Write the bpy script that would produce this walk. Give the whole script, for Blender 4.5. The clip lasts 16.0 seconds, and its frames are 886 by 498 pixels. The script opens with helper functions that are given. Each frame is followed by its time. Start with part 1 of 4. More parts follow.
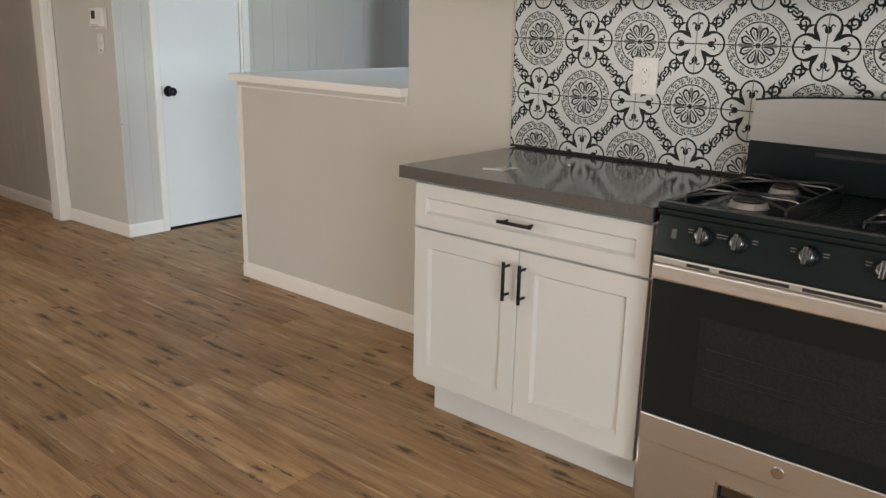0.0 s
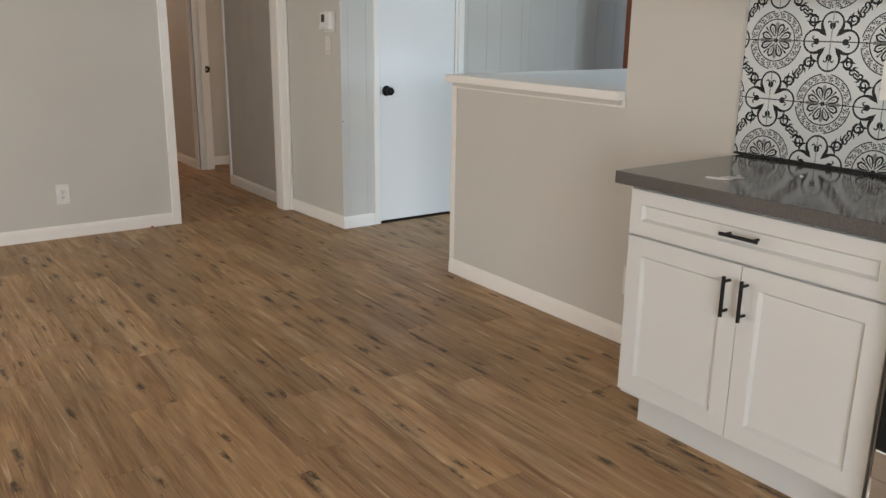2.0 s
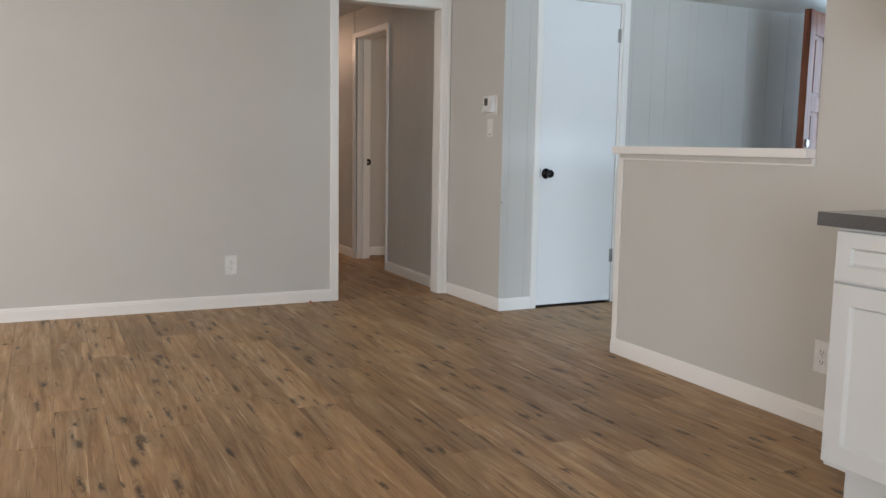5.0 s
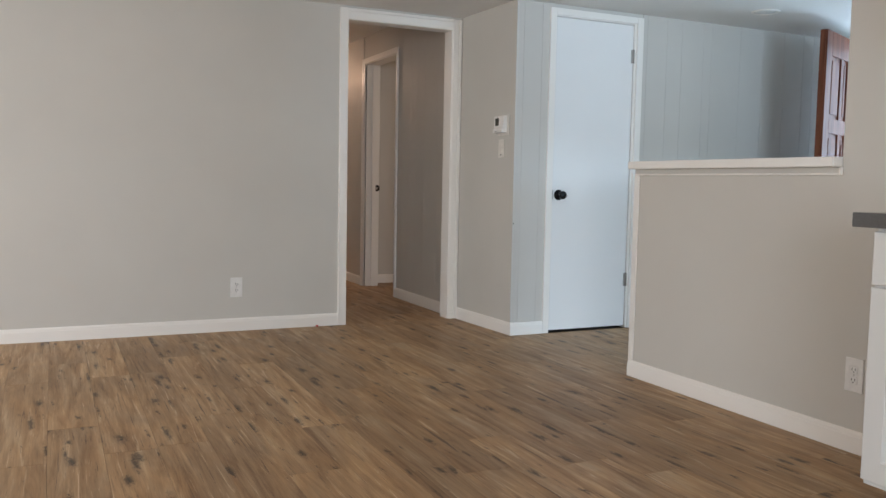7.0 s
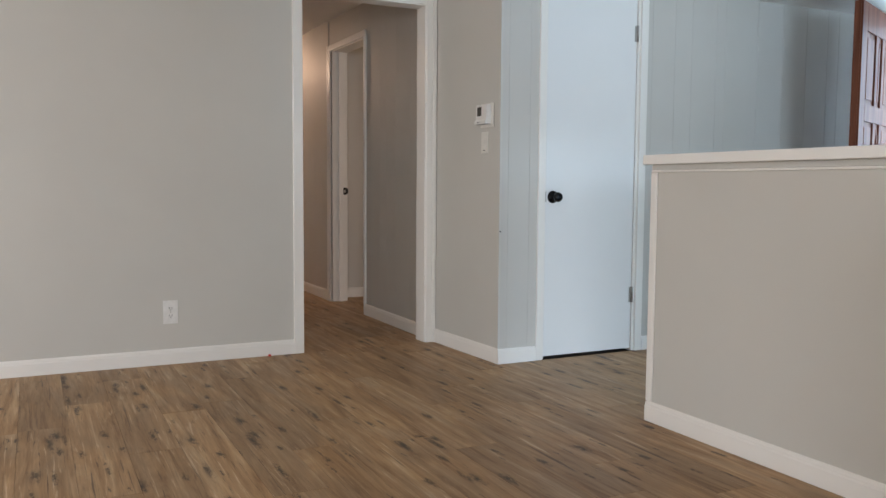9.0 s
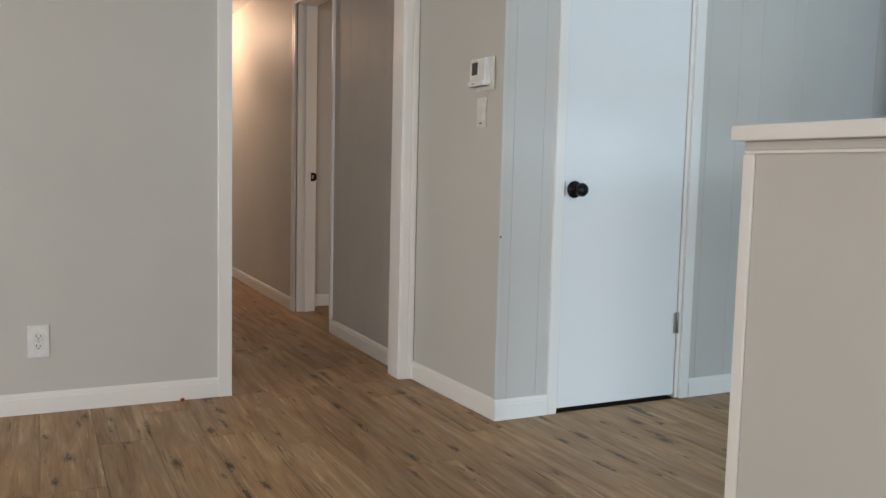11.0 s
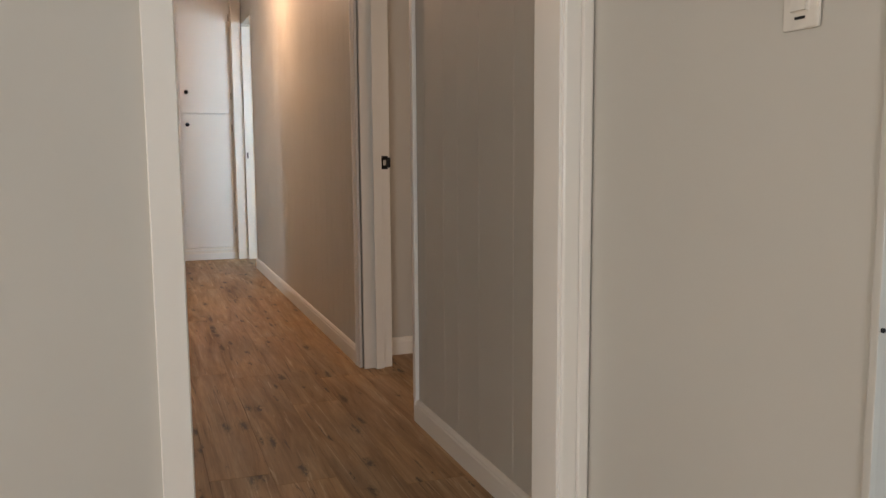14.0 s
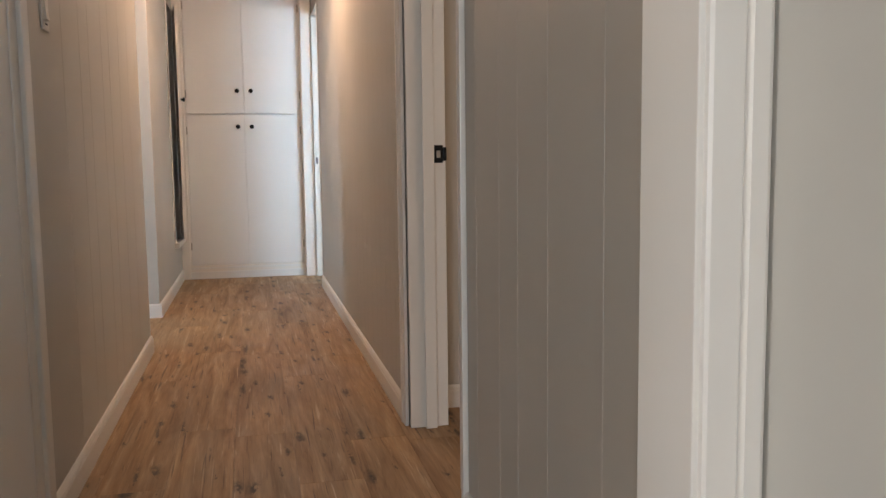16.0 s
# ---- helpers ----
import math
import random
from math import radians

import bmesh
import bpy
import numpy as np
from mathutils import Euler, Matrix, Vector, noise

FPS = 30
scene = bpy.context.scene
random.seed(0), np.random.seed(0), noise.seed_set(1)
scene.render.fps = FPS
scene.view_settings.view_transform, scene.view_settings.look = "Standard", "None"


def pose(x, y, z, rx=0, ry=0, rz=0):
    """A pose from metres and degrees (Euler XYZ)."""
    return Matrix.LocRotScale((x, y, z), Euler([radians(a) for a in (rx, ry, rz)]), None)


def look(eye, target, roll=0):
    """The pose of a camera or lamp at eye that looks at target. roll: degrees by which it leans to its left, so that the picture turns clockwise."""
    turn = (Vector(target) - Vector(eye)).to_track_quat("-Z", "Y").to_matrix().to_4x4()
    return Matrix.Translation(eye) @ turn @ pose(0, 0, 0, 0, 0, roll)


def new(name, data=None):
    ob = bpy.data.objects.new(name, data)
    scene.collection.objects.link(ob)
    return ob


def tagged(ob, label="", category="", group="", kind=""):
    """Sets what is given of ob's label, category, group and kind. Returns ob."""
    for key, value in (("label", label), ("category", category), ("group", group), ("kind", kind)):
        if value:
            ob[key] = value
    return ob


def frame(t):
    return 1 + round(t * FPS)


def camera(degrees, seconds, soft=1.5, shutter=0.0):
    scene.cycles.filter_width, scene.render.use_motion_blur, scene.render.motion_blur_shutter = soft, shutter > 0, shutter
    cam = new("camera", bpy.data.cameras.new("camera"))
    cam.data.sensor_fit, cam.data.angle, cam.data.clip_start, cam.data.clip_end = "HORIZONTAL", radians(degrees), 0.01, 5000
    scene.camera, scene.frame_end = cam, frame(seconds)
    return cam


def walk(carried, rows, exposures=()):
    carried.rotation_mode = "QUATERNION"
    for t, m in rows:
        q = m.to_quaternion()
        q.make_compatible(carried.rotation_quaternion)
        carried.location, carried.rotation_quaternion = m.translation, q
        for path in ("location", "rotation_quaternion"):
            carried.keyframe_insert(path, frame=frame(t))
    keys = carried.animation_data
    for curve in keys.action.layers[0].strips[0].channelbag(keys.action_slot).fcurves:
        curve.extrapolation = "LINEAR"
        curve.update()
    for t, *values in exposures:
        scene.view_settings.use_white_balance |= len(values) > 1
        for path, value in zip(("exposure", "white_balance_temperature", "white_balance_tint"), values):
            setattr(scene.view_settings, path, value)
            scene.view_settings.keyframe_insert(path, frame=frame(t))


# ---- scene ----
cam = camera(56.1, 16.0)
PATH = [
    (0, (-0.167, 0.119, 1.36), (-1.427, 1.583, 0.839), 1.3),
    (0.5, (-0.172, 0.127, 1.36), (-1.545, 1.485, 0.836), 1.2),
    (1, (-0.19, 0.111, 1.369), (-1.635, 1.388, 0.839), 1.3),
    (1.5, (-0.196, 0.09, 1.371), (-1.703, 1.293, 0.839), 1.0),
    (2, (-0.216, 0.086, 1.369), (-1.785, 1.207, 0.839), 0.8),
    (2.5, (-0.217, 0.058, 1.373), (-1.841, 1.099, 0.846), 0.8),
    (3, (-0.213, 0.03, 1.375), (-1.884, 0.994, 0.847), 0.8),
    (3.5, (-0.231, 0.025, 1.348), (-1.946, 0.907, 0.815), 0.7),
    (4, (-0.257, 0.023, 1.281), (-1.996, 0.862, 0.759), 0.7),
    (4.5, (-0.298, 0.028, 1.171), (-2.038, 0.878, 0.671), 1.3),
    (5, (-0.33, 0.022, 1.085), (-2.117, 0.885, 0.837), 1.0),
    (5.2, (-0.335, -0.016, 1.046), (-2.121, 0.858, 0.835), 1.4),
    (7.5, (-0.552, 0.092, 0.965), (-2.357, 0.94, 0.813), 0.9),
    (8, (-0.724, 0.161, 0.963), (-2.518, 1.031, 0.808), 0.2),
    (8.5, (-0.934, 0.354, 0.964), (-2.729, 1.224, 0.81), 0.2),
    (9, (-1.185, 0.464, 0.969), (-2.972, 1.349, 0.816), 0.4),
    (9.2, (-1.282, 0.524, 0.976), (-3.071, 1.405, 0.822), 0.5),
    (11.5, (-2.665, 1.231, 0.954), (-4.455, 2.103, 0.763), 1.4),
    (12, (-3.077, 1.297, 0.95), (-4.874, 2.152, 0.742), 0.9),
    (12.5, (-3.394, 1.39, 0.967), (-5.195, 2.227, 0.731), 0.6),
    (13, (-3.673, 1.532, 0.958), (-5.501, 2.307, 0.723), 0.8),
    (13.5, (-3.987, 1.635, 0.966), (-5.848, 2.327, 0.731), -0.4),
    (14, (-4.210, 1.775, 0.972), (-6.072, 2.457, 0.733), -0.4),
    (14.5, (-4.441, 1.943, 0.937), (-6.333, 2.543, 0.72), -0.6),
    (15, (-4.703, 2.014, 0.903), (-6.631, 2.504, 0.695), -0.7),
    (15.5, (-4.881, 2.065, 0.903), (-6.818, 2.517, 0.699), -0.7),
    (16, (-5.05, 2.193, 0.878), (-6.99, 2.636, 0.677), -0.7),
]
walk(cam, [(t, look(eye, target, roll)) for t, eye, target, roll in PATH], [(0, 0.0, 6700, 12), (3.5, 0.0, 6300, 12), (5, 0.0, 6150, 12), (9, 0.0, 6150, 12), (11.5, 0.03, 6250, 10), (12.5, 0.02, 6550, 11), (14, 0.03, 6850, 13), (16, 0.30, 6250, 11)])

# ---- world, light ----
H = 2.128   # living room and entry ceiling
HH = 2.30   # hall ceiling
world = bpy.data.worlds.new("World")
scene.world = world
world.use_nodes = True
wn = world.node_tree
sky = wn.nodes.new("ShaderNodeTexSky")
sky.sky_type = "NISHITA"
sky.sun_disc = False
sky.sun_elevation = radians(48)
sky.sun_rotation = radians(200)
wn.nodes["Background"].inputs[1].default_value = 0.12
wn.links.new(sky.outputs[0], wn.nodes["Background"].inputs[0])


def sun_lamp(strength, elev, rot, angle):
    data = bpy.data.lights.new("sun", "SUN")
    data.energy, data.angle, data.color = strength, radians(angle), (1.0, 0.95, 0.88)
    ob = new("sun", data)
    d = Vector((math.sin(rot) * math.cos(elev), math.cos(rot) * math.cos(elev), math.sin(elev)))
    ob.matrix_world = look(d * 30, (0, 0, 0))


sun_lamp(1.0, radians(48), radians(200), 12)


def area(name, eye, target, sx, sy, watts, colour):
    data = bpy.data.lights.new(name, "AREA")
    data.shape, data.size, data.size_y, data.energy, data.color = "RECTANGLE", sx, sy, watts, colour
    ob = new(name, data)
    ob.matrix_world = look(eye, target)
    return ob


COOL, NEUT, WARM = (0.61, 0.82, 1.0), (0.90, 0.96, 1.0), (1.0, 0.64, 0.42)
area("daylight_east_window", (2.74, -1.25, 1.08), (0, -1.0, 1.05), 2.4, 1.9, 152, NEUT)
# Fill added from the south side, where no window is known.
area("fill_south_side", (-4.5, -2.92, 1.35), (-4.3, 0, 1.2), 1.7, 1.3, 48, (1.0, 0.97, 0.93))
area("daylight_front_door", (-4.40, 5.76, 1.1), (-4.40, 4.0, 1.0), 0.85, 1.9, 37, COOL)
# Cool fill added for the closet door; the wall behind it has no window.
area("cool_fill_entry", (0.50, 3.7, 1.08), (-3.0, 3.6, 1.08), 1.4, 1.9, 98, COOL)
area("daylight_end_room", (-9.85, 3.9, 1.5), (-11.75, 2.3, 0.7), 0.8, 1.0, 46, COOL)
area("daylight_side_room", (-7.95, -0.75, 1.45), (-9.4, 2.6, 0.9), 0.5, 1.1, 30, COOL)
# Warm fill added to brighten the room off the hall, without a known source.
area("warm_fill_second_room", (-6.1, 4.5, 1.4), (-7.9, 3.0, 1.0), 0.8, 1.0, 10, (1.0, 0.70, 0.46))

# ---- materials ----


def nodes_of(name):
    m = bpy.data.materials.new(name)
    m.use_nodes = True
    t = m.node_tree
    return m, t, t.nodes["Principled BSDF"]


def add(t, kind, **inputs):
    n = t.nodes.new(kind)
    for k, v in inputs.items():
        n.inputs[k.replace("_", " ")].default_value = v
    return n


def ramp(t, fac, stops):
    r = t.nodes.new("ShaderNodeValToRGB")
    e = r.color_ramp.elements
    while len(e) < len(stops):
        e.new(0.5)
    for el, (p, c) in zip(e, stops):
        el.position, el.color = p, (*c, 1)
    t.links.new(fac, r.inputs[0])
    return r.outputs[0]


def coords(t, scale=(1, 1, 1), space="Object", offset=None):
    tc = t.nodes.new("ShaderNodeTexCoord")
    mp = t.nodes.new("ShaderNodeMapping")
    mp.inputs["Scale"].default_value = scale
    t.links.new(tc.outputs[space], mp.inputs[0])
    if offset is not None:
        t.links.new(offset, mp.inputs["Location"])
    return mp.outputs[0]


def geo_coords(t, scale=(1, 1, 1)):
    g = t.nodes.new("ShaderNodeNewGeometry")
    mp = t.nodes.new("ShaderNodeMapping")
    mp.inputs["Scale"].default_value = scale
    t.links.new(g.outputs["Position"], mp.inputs[0])
    return mp.outputs[0]


def noise_tex(t, vec, scale, detail=3, rough=0.55, distortion=0.0):
    n = t.nodes.new("ShaderNodeTexNoise")
    n.inputs["Scale"].default_value, n.inputs["Detail"].default_value = scale, detail
    n.inputs["Roughness"].default_value, n.inputs["Distortion"].default_value = rough, distortion
    t.links.new(vec, n.inputs["Vector"])
    return n.outputs["Fac"]


def bump(t, p, height, strength, distance=0.001):
    b = t.nodes.new("ShaderNodeBump")
    b.inputs["Strength"].default_value, b.inputs["Distance"].default_value = strength, distance
    t.links.new(height, b.inputs["Height"])
    t.links.new(b.outputs[0], p.inputs["Normal"])


def mixc(t, fac, a, b, mode="MIX"):
    m = t.nodes.new("ShaderNodeMix")
    m.data_type, m.blend_type = "RGBA", mode
    for sock, v in ((m.inputs[0], fac), (m.inputs[6], a), (m.inputs[7], b)):
        if isinstance(v, (int, float)):
            sock.default_value = v
        elif isinstance(v, tuple):
            sock.default_value = (*v, 1)
        else:
            t.links.new(v, sock)
    return m.outputs[2]


def math_node(t, op, a, b=0.0, clamp=False):
    m = t.nodes.new("ShaderNodeMath")
    m.operation, m.use_clamp = op, clamp
    for sock, v in zip(m.inputs, (a, b)):
        if isinstance(v, (int, float)):
            sock.default_value = v
        else:
            t.links.new(v, sock)
    return m.outputs[0]


def paint(name, colour, rough=0.55, vary=0.05, peel=0.12, scale=160):
    """Rolled wall paint or brushed trim paint: faint blotches, orange peel."""
    m, t, p = nodes_of(name)
    v = geo_coords(t)
    big = noise_tex(t, v, 1.3, 4)
    dark = tuple(c * (1 - vary) for c in colour)
    light = tuple(min(1, c * (1 + vary * 0.6)) for c in colour)
    t.links.new(ramp(t, big, [(0.3, dark), (0.7, light)]), p.inputs["Base Color"])
    p.inputs["Roughness"].default_value = rough
    fine = noise_tex(t, v, scale, 2)
    bump(t, p, fine, peel, 0.0008)
    return m


def plain(name, colour, rough=0.5, metal=0.0, vary=0.06, scale=30):
    m, t, p = nodes_of(name)
    v = coords(t)
    f = noise_tex(t, v, scale, 3)
    t.links.new(ramp(t, f, [(0.3, tuple(c * (1 - vary) for c in colour)), (0.7, tuple(min(1, c * (1 + vary)) for c in colour))]), p.inputs["Base Color"])
    p.inputs["Roughness"].default_value, p.inputs["Metallic"].default_value = rough, metal
    return m


WALL = paint("greige_wall_paint", (0.60, 0.58, 0.53), 0.6, 0.035)
WALLB = paint("greige_panel_paint", (0.58, 0.557, 0.51), 0.55, 0.05)
TRIM = paint("white_trim_paint", (0.87, 0.842, 0.790), 0.35, 0.03, 0.05, 90)
DOORW = paint("white_door_paint", (0.84, 0.84, 0.825), 0.38, 0.025, 0.06, 120)
CEIL = paint("ceiling_paint", (0.78, 0.77, 0.74), 0.8, 0.03, 0.5, 60)
CABW = paint("cabinet_lacquer", (0.615, 0.62, 0.60), 0.32, 0.02, 0.03, 200)
BLACK = plain("black_metal", (0.012, 0.012, 0.013), 0.38, 0.6)
KNOBM = plain("black_knob", (0.010, 0.010, 0.011), 0.25, 0.3)
PLASTIC = plain("white_plastic", (0.80, 0.79, 0.76), 0.35)
IVORY = plain("warm_white_plastic", (0.77, 0.74, 0.68), 0.4)
DARKSLOT = plain("dark_slot", (0.01, 0.01, 0.01), 0.7)
NICKEL = plain("brushed_nickel", (0.42, 0.40, 0.37), 0.35, 1.0)
GREY_GLAZE = plain("grey_lcd", (0.06, 0.065, 0.06), 0.25)
ENAMEL = plain("black_enamel", (0.009, 0.015, 0.016), 0.14)
IRON = plain("cast_iron", (0.014, 0.015, 0.015), 0.3)
ALUM = plain("burner_aluminium", (0.55, 0.54, 0.52), 0.35, 1.0)
DARKCHROME = plain("dark_chrome", (0.16, 0.165, 0.17), 0.16, 1.0)
CHROME = plain("chrome", (0.62, 0.62, 0.62), 0.12, 1.0)
GLASSB = plain("black_oven_glass", (0.008, 0.012, 0.013), 0.07)
SCREENP = plain("oven_window_print", (0.018, 0.020, 0.020), 0.22, 0.0, 0.3, 120)
GROUT = plain("dark_grout", (0.025, 0.025, 0.025), 0.9)
INK = plain("black_glaze_print", (0.012, 0.015, 0.016), 0.3)
DIMINK = plain("dim_grey_print", (0.06, 0.062, 0.064), 0.35)
GREYINK = plain("grey_glaze_print", (0.17, 0.175, 0.18), 0.3)
TILEW = paint("white_glaze", (0.62, 0.65, 0.645), 0.22, 0.05, 0.05, 40)
for _m, _s in ((ENAMEL, 0.24), (GLASSB, 0.32), (SCREENP, 0.12), (INK, 0.12), (KNOBM, 0.3), (GREYINK, 0.2), (TILEW, 0.3)):
    _m.node_tree.nodes["Principled BSDF"].inputs["Specular IOR Level"].default_value = _s
SUBFLOOR = plain("subfloor", (0.05, 0.035, 0.025), 0.9)
REDBIT = plain("red_plastic", (0.45, 0.03, 0.02), 0.4)
PAPER = plain("white_card", (0.75, 0.75, 0.73), 0.5)
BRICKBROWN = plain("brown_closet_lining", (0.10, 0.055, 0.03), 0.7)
CONCRETE = plain("outdoor_concrete", (0.42, 0.41, 0.39), 0.9, 0, 0.2, 3)


def floor_material():
    """Rustic oak vinyl plank: streaked grain along x, dark knots and cracks, a slight change of tone plank by plank."""
    m, t, p = nodes_of("rustic_oak_vinyl")
    oi = t.nodes.new("ShaderNodeObjectInfo")
    shift = t.nodes.new("ShaderNodeVectorMath")
    shift.operation = "SCALE"
    comb = t.nodes.new("ShaderNodeCombineXYZ")
    for i in range(3):
        t.links.new(oi.outputs["Random"], comb.inputs[i])
    t.links.new(comb.outputs[0], shift.inputs[0])
    shift.inputs["Scale"].default_value = 37.0
    off = shift.outputs[0]
    grain = noise_tex(t, coords(t, (1.3, 15, 1), offset=off), 1.0, 7, 0.62, 1.1)
    fine = noise_tex(t, coords(t, (6, 130, 1), offset=off), 1.0, 5, 0.65, 0.5)
    blotch = noise_tex(t, coords(t, (1.5, 4.5, 1), offset=off), 1.0, 4, 0.55, 1.0)
    streak = noise_tex(t, coords(t, (1.9, 42, 1), offset=off), 1.0, 5, 0.6, 1.6)
    base = ramp(t, grain, [(0.28, (0.175, 0.102, 0.052)), (0.42, (0.275, 0.174, 0.094)), (0.58, (0.345, 0.232, 0.132)), (0.74, (0.430, 0.318, 0.200))])
    grey = ramp(t, blotch, [(0.34, (0.82, 0.82, 0.82)), (0.62, (1.05, 0.99, 0.88))])
    c = mixc(t, 0.9, base, grey, "MULTIPLY")
    # pale sapwood streaks and dark pores
    pale = ramp(t, streak, [(0.60, (0, 0, 0)), (0.72, (0.68, 0.68, 0.68))])
    c = mixc(t, pale, c, (0.56, 0.44, 0.30))
    dim = ramp(t, streak, [(0.26, (0.70, 0.70, 0.70)), (0.40, (0, 0, 0))])
    c = mixc(t, dim, c, (0.135, 0.076, 0.040))
    fines = ramp(t, fine, [(0.30, (0.60, 0.58, 0.56)), (0.62, (1.08, 1.08, 1.08))])
    c = mixc(t, 0.55, c, fines, "MULTIPLY")
    # knots: stretched cells with warped edges, each of its own size, a brown halo round a dark heart
    def knots(sx, sy, power, reach, least, seed):
        vor = t.nodes.new("ShaderNodeTexVoronoi")
        vor.voronoi_dimensions = "2D"
        vor.inputs["Scale"].default_value = 1.0
        warp = noise_tex(t, coords(t, (26 + seed, 64, 1), offset=off), 1.0, 5, 0.7)
        wv = t.nodes.new("ShaderNodeVectorMath")
        wv.operation = "ADD"
        t.links.new(coords(t, (sx, sy, 1), offset=off), wv.inputs[0])
        wc = t.nodes.new("ShaderNodeCombineXYZ")
        t.links.new(math_node(t, "MULTIPLY", warp, 0.95), wc.inputs[0])
        t.links.new(math_node(t, "MULTIPLY", warp, 0.42), wc.inputs[1])
        t.links.new(wc.outputs[0], wv.inputs[1])
        t.links.new(wv.outputs[0], vor.inputs["Vector"])
        sep = t.nodes.new("ShaderNodeSeparateColor")
        t.links.new(vor.outputs["Color"], sep.inputs[0])
        size = math_node(t, "ADD", math_node(t, "MULTIPLY", math_node(t, "POWER", sep.outputs[0], power), reach), least)
        d = math_node(t, "DIVIDE", vor.outputs["Distance"], size)
        return ramp(t, d, [(0.10, (0.95, 0.95, 0.95)), (0.34, (0.70, 0.70, 0.70)), (0.60, (0.30, 0.30, 0.30)), (1.0, (0, 0, 0))])

    for args in ((4.4, 12.5, 3.6, 0.36, 0.004, 0), (2.4, 15.0, 6.0, 0.34, 0.002, 5)):
        c = mixc(t, knots(*args), c, (0.028, 0.016, 0.009))
    # cracks along the grain
    crack = noise_tex(t, coords(t, (1.4, 52, 1), offset=off), 1.0, 3, 0.5, 2.4)
    cr = ramp(t, crack, [(0.64, (0, 0, 0)), (0.71, (0.75, 0.75, 0.75))])
    c = mixc(t, cr, c, (0.062, 0.036, 0.020))
    tone = t.nodes.new("ShaderNodeMapRange")
    tone.inputs[3].default_value, tone.inputs[4].default_value = 1.22, 1.38
    t.links.new(oi.outputs["Random"], tone.inputs[0])
    hs = t.nodes.new("ShaderNodeHueSaturation")
    hs.inputs["Saturation"].default_value = 1.03
    t.links.new(tone.outputs[0], hs.inputs["Value"])
    t.links.new(c, hs.inputs["Color"])
    t.links.new(hs.outputs[0], p.inputs["Base Color"])
    r = ramp(t, grain, [(0.3, (0.56, 0.56, 0.56)), (0.7, (0.44, 0.44, 0.44))])
    t.links.new(r, p.inputs["Roughness"])
    p.inputs["Specular IOR Level"].default_value = 0.42
    bump(t, p, fine, 0.2, 0.0006)
    return m


FLOOR = floor_material()


def stone_material():
    """Dark grey quartz worktop with a fine speckle, polished."""
    m, t, p = nodes_of("dark_grey_quartz")
    f = noise_tex(t, coords(t), 420, 2)
    b = noise_tex(t, coords(t), 9, 4)
    c = ramp(t, f, [(0.32, (0.068, 0.067, 0.066)), (0.6, (0.098, 0.096, 0.094)), (0.78, (0.15, 0.148, 0.145))])
    c = mixc(t, 0.3, c, ramp(t, b, [(0.3, (0.7, 0.7, 0.7)), (0.7, (1, 1, 1))]), "MULTIPLY")
    t.links.new(c, p.inputs["Base Color"])
    p.inputs["Roughness"].default_value = 0.11
    p.inputs["IOR"].default_value = 1.54
    return m


QUARTZ = stone_material()


def steel_material(name, level):
    m, t, p = nodes_of(name)
    f = noise_tex(t, coords(t, (3, 3, 420)), 1.0, 3)
    t.links.new(ramp(t, f, [(0.3, (level, level * 0.99, level * 0.965)), (0.7, (level * 1.1, level * 1.09, level * 1.065))]), p.inputs["Base Color"])
    p.inputs["Metallic"].default_value = 1.0
    t.links.new(ramp(t, f, [(0.3, (0.34, 0.34, 0.34)), (0.7, (0.44, 0.44, 0.44))]), p.inputs["Roughness"])
    p.inputs["Anisotropic"].default_value = 0.5
    return m


STEEL = steel_material("brushed_steel", 0.66)
# Same steel with a darker colour, standing in for a dimmer reflection.
BACKSTEEL = steel_material("dimmed_brushed_steel", 0.27)


def mahogany_material():
    m, t, p = nodes_of("red_brown_door_wood")
    f = noise_tex(t, coords(t, (18, 18, 1.2)), 1.0, 6, 0.6, 0.8)
    t.links.new(ramp(t, f, [(0.3, (0.085, 0.026, 0.014)), (0.55, (0.17, 0.058, 0.030)), (0.8, (0.26, 0.105, 0.055))]), p.inputs["Base Color"])
    p.inputs["Roughness"].default_value = 0.5
    p.inputs["Specular IOR Level"].default_value = 0.12
    bump(t, p, f, 0.1)
    return m


MAHOG = mahogany_material()
LAMPGLOW = bpy.data.materials.new("warm_lamp_glass")
LAMPGLOW.use_nodes = True
lp = LAMPGLOW.node_tree.nodes["Principled BSDF"]
lp.inputs["Base Color"].default_value = (0.9, 0.85, 0.75, 1)
lp.inputs["Emission Color"].default_value = (1.0, 0.68, 0.40, 1)
lp.inputs["Emission Strength"].default_value = 9.0

# ---- mesh helpers ----


def mesh_of(name, bm, material):
    bmesh.ops.recalc_face_normals(bm, faces=bm.faces)
    me = bpy.data.meshes.new(name)
    bm.to_mesh(me)
    bm.free()
    me.materials.append(material)
    return me


def part(name, bm, material, parent=None, label="", smooth=False):
    ob = new(name, mesh_of(name, bm, material))
    if smooth:
        for f in ob.data.polygons:
            f.use_smooth = True
    if parent is not None:
        ob.parent = parent
    if label:
        ob["label"] = label
    return ob


def thing(name, at, label, category, group="", kind=""):
    ob = new(name)
    ob.empty_display_size = 0.05
    ob.location = at
    return tagged(ob, label, category, group, kind)


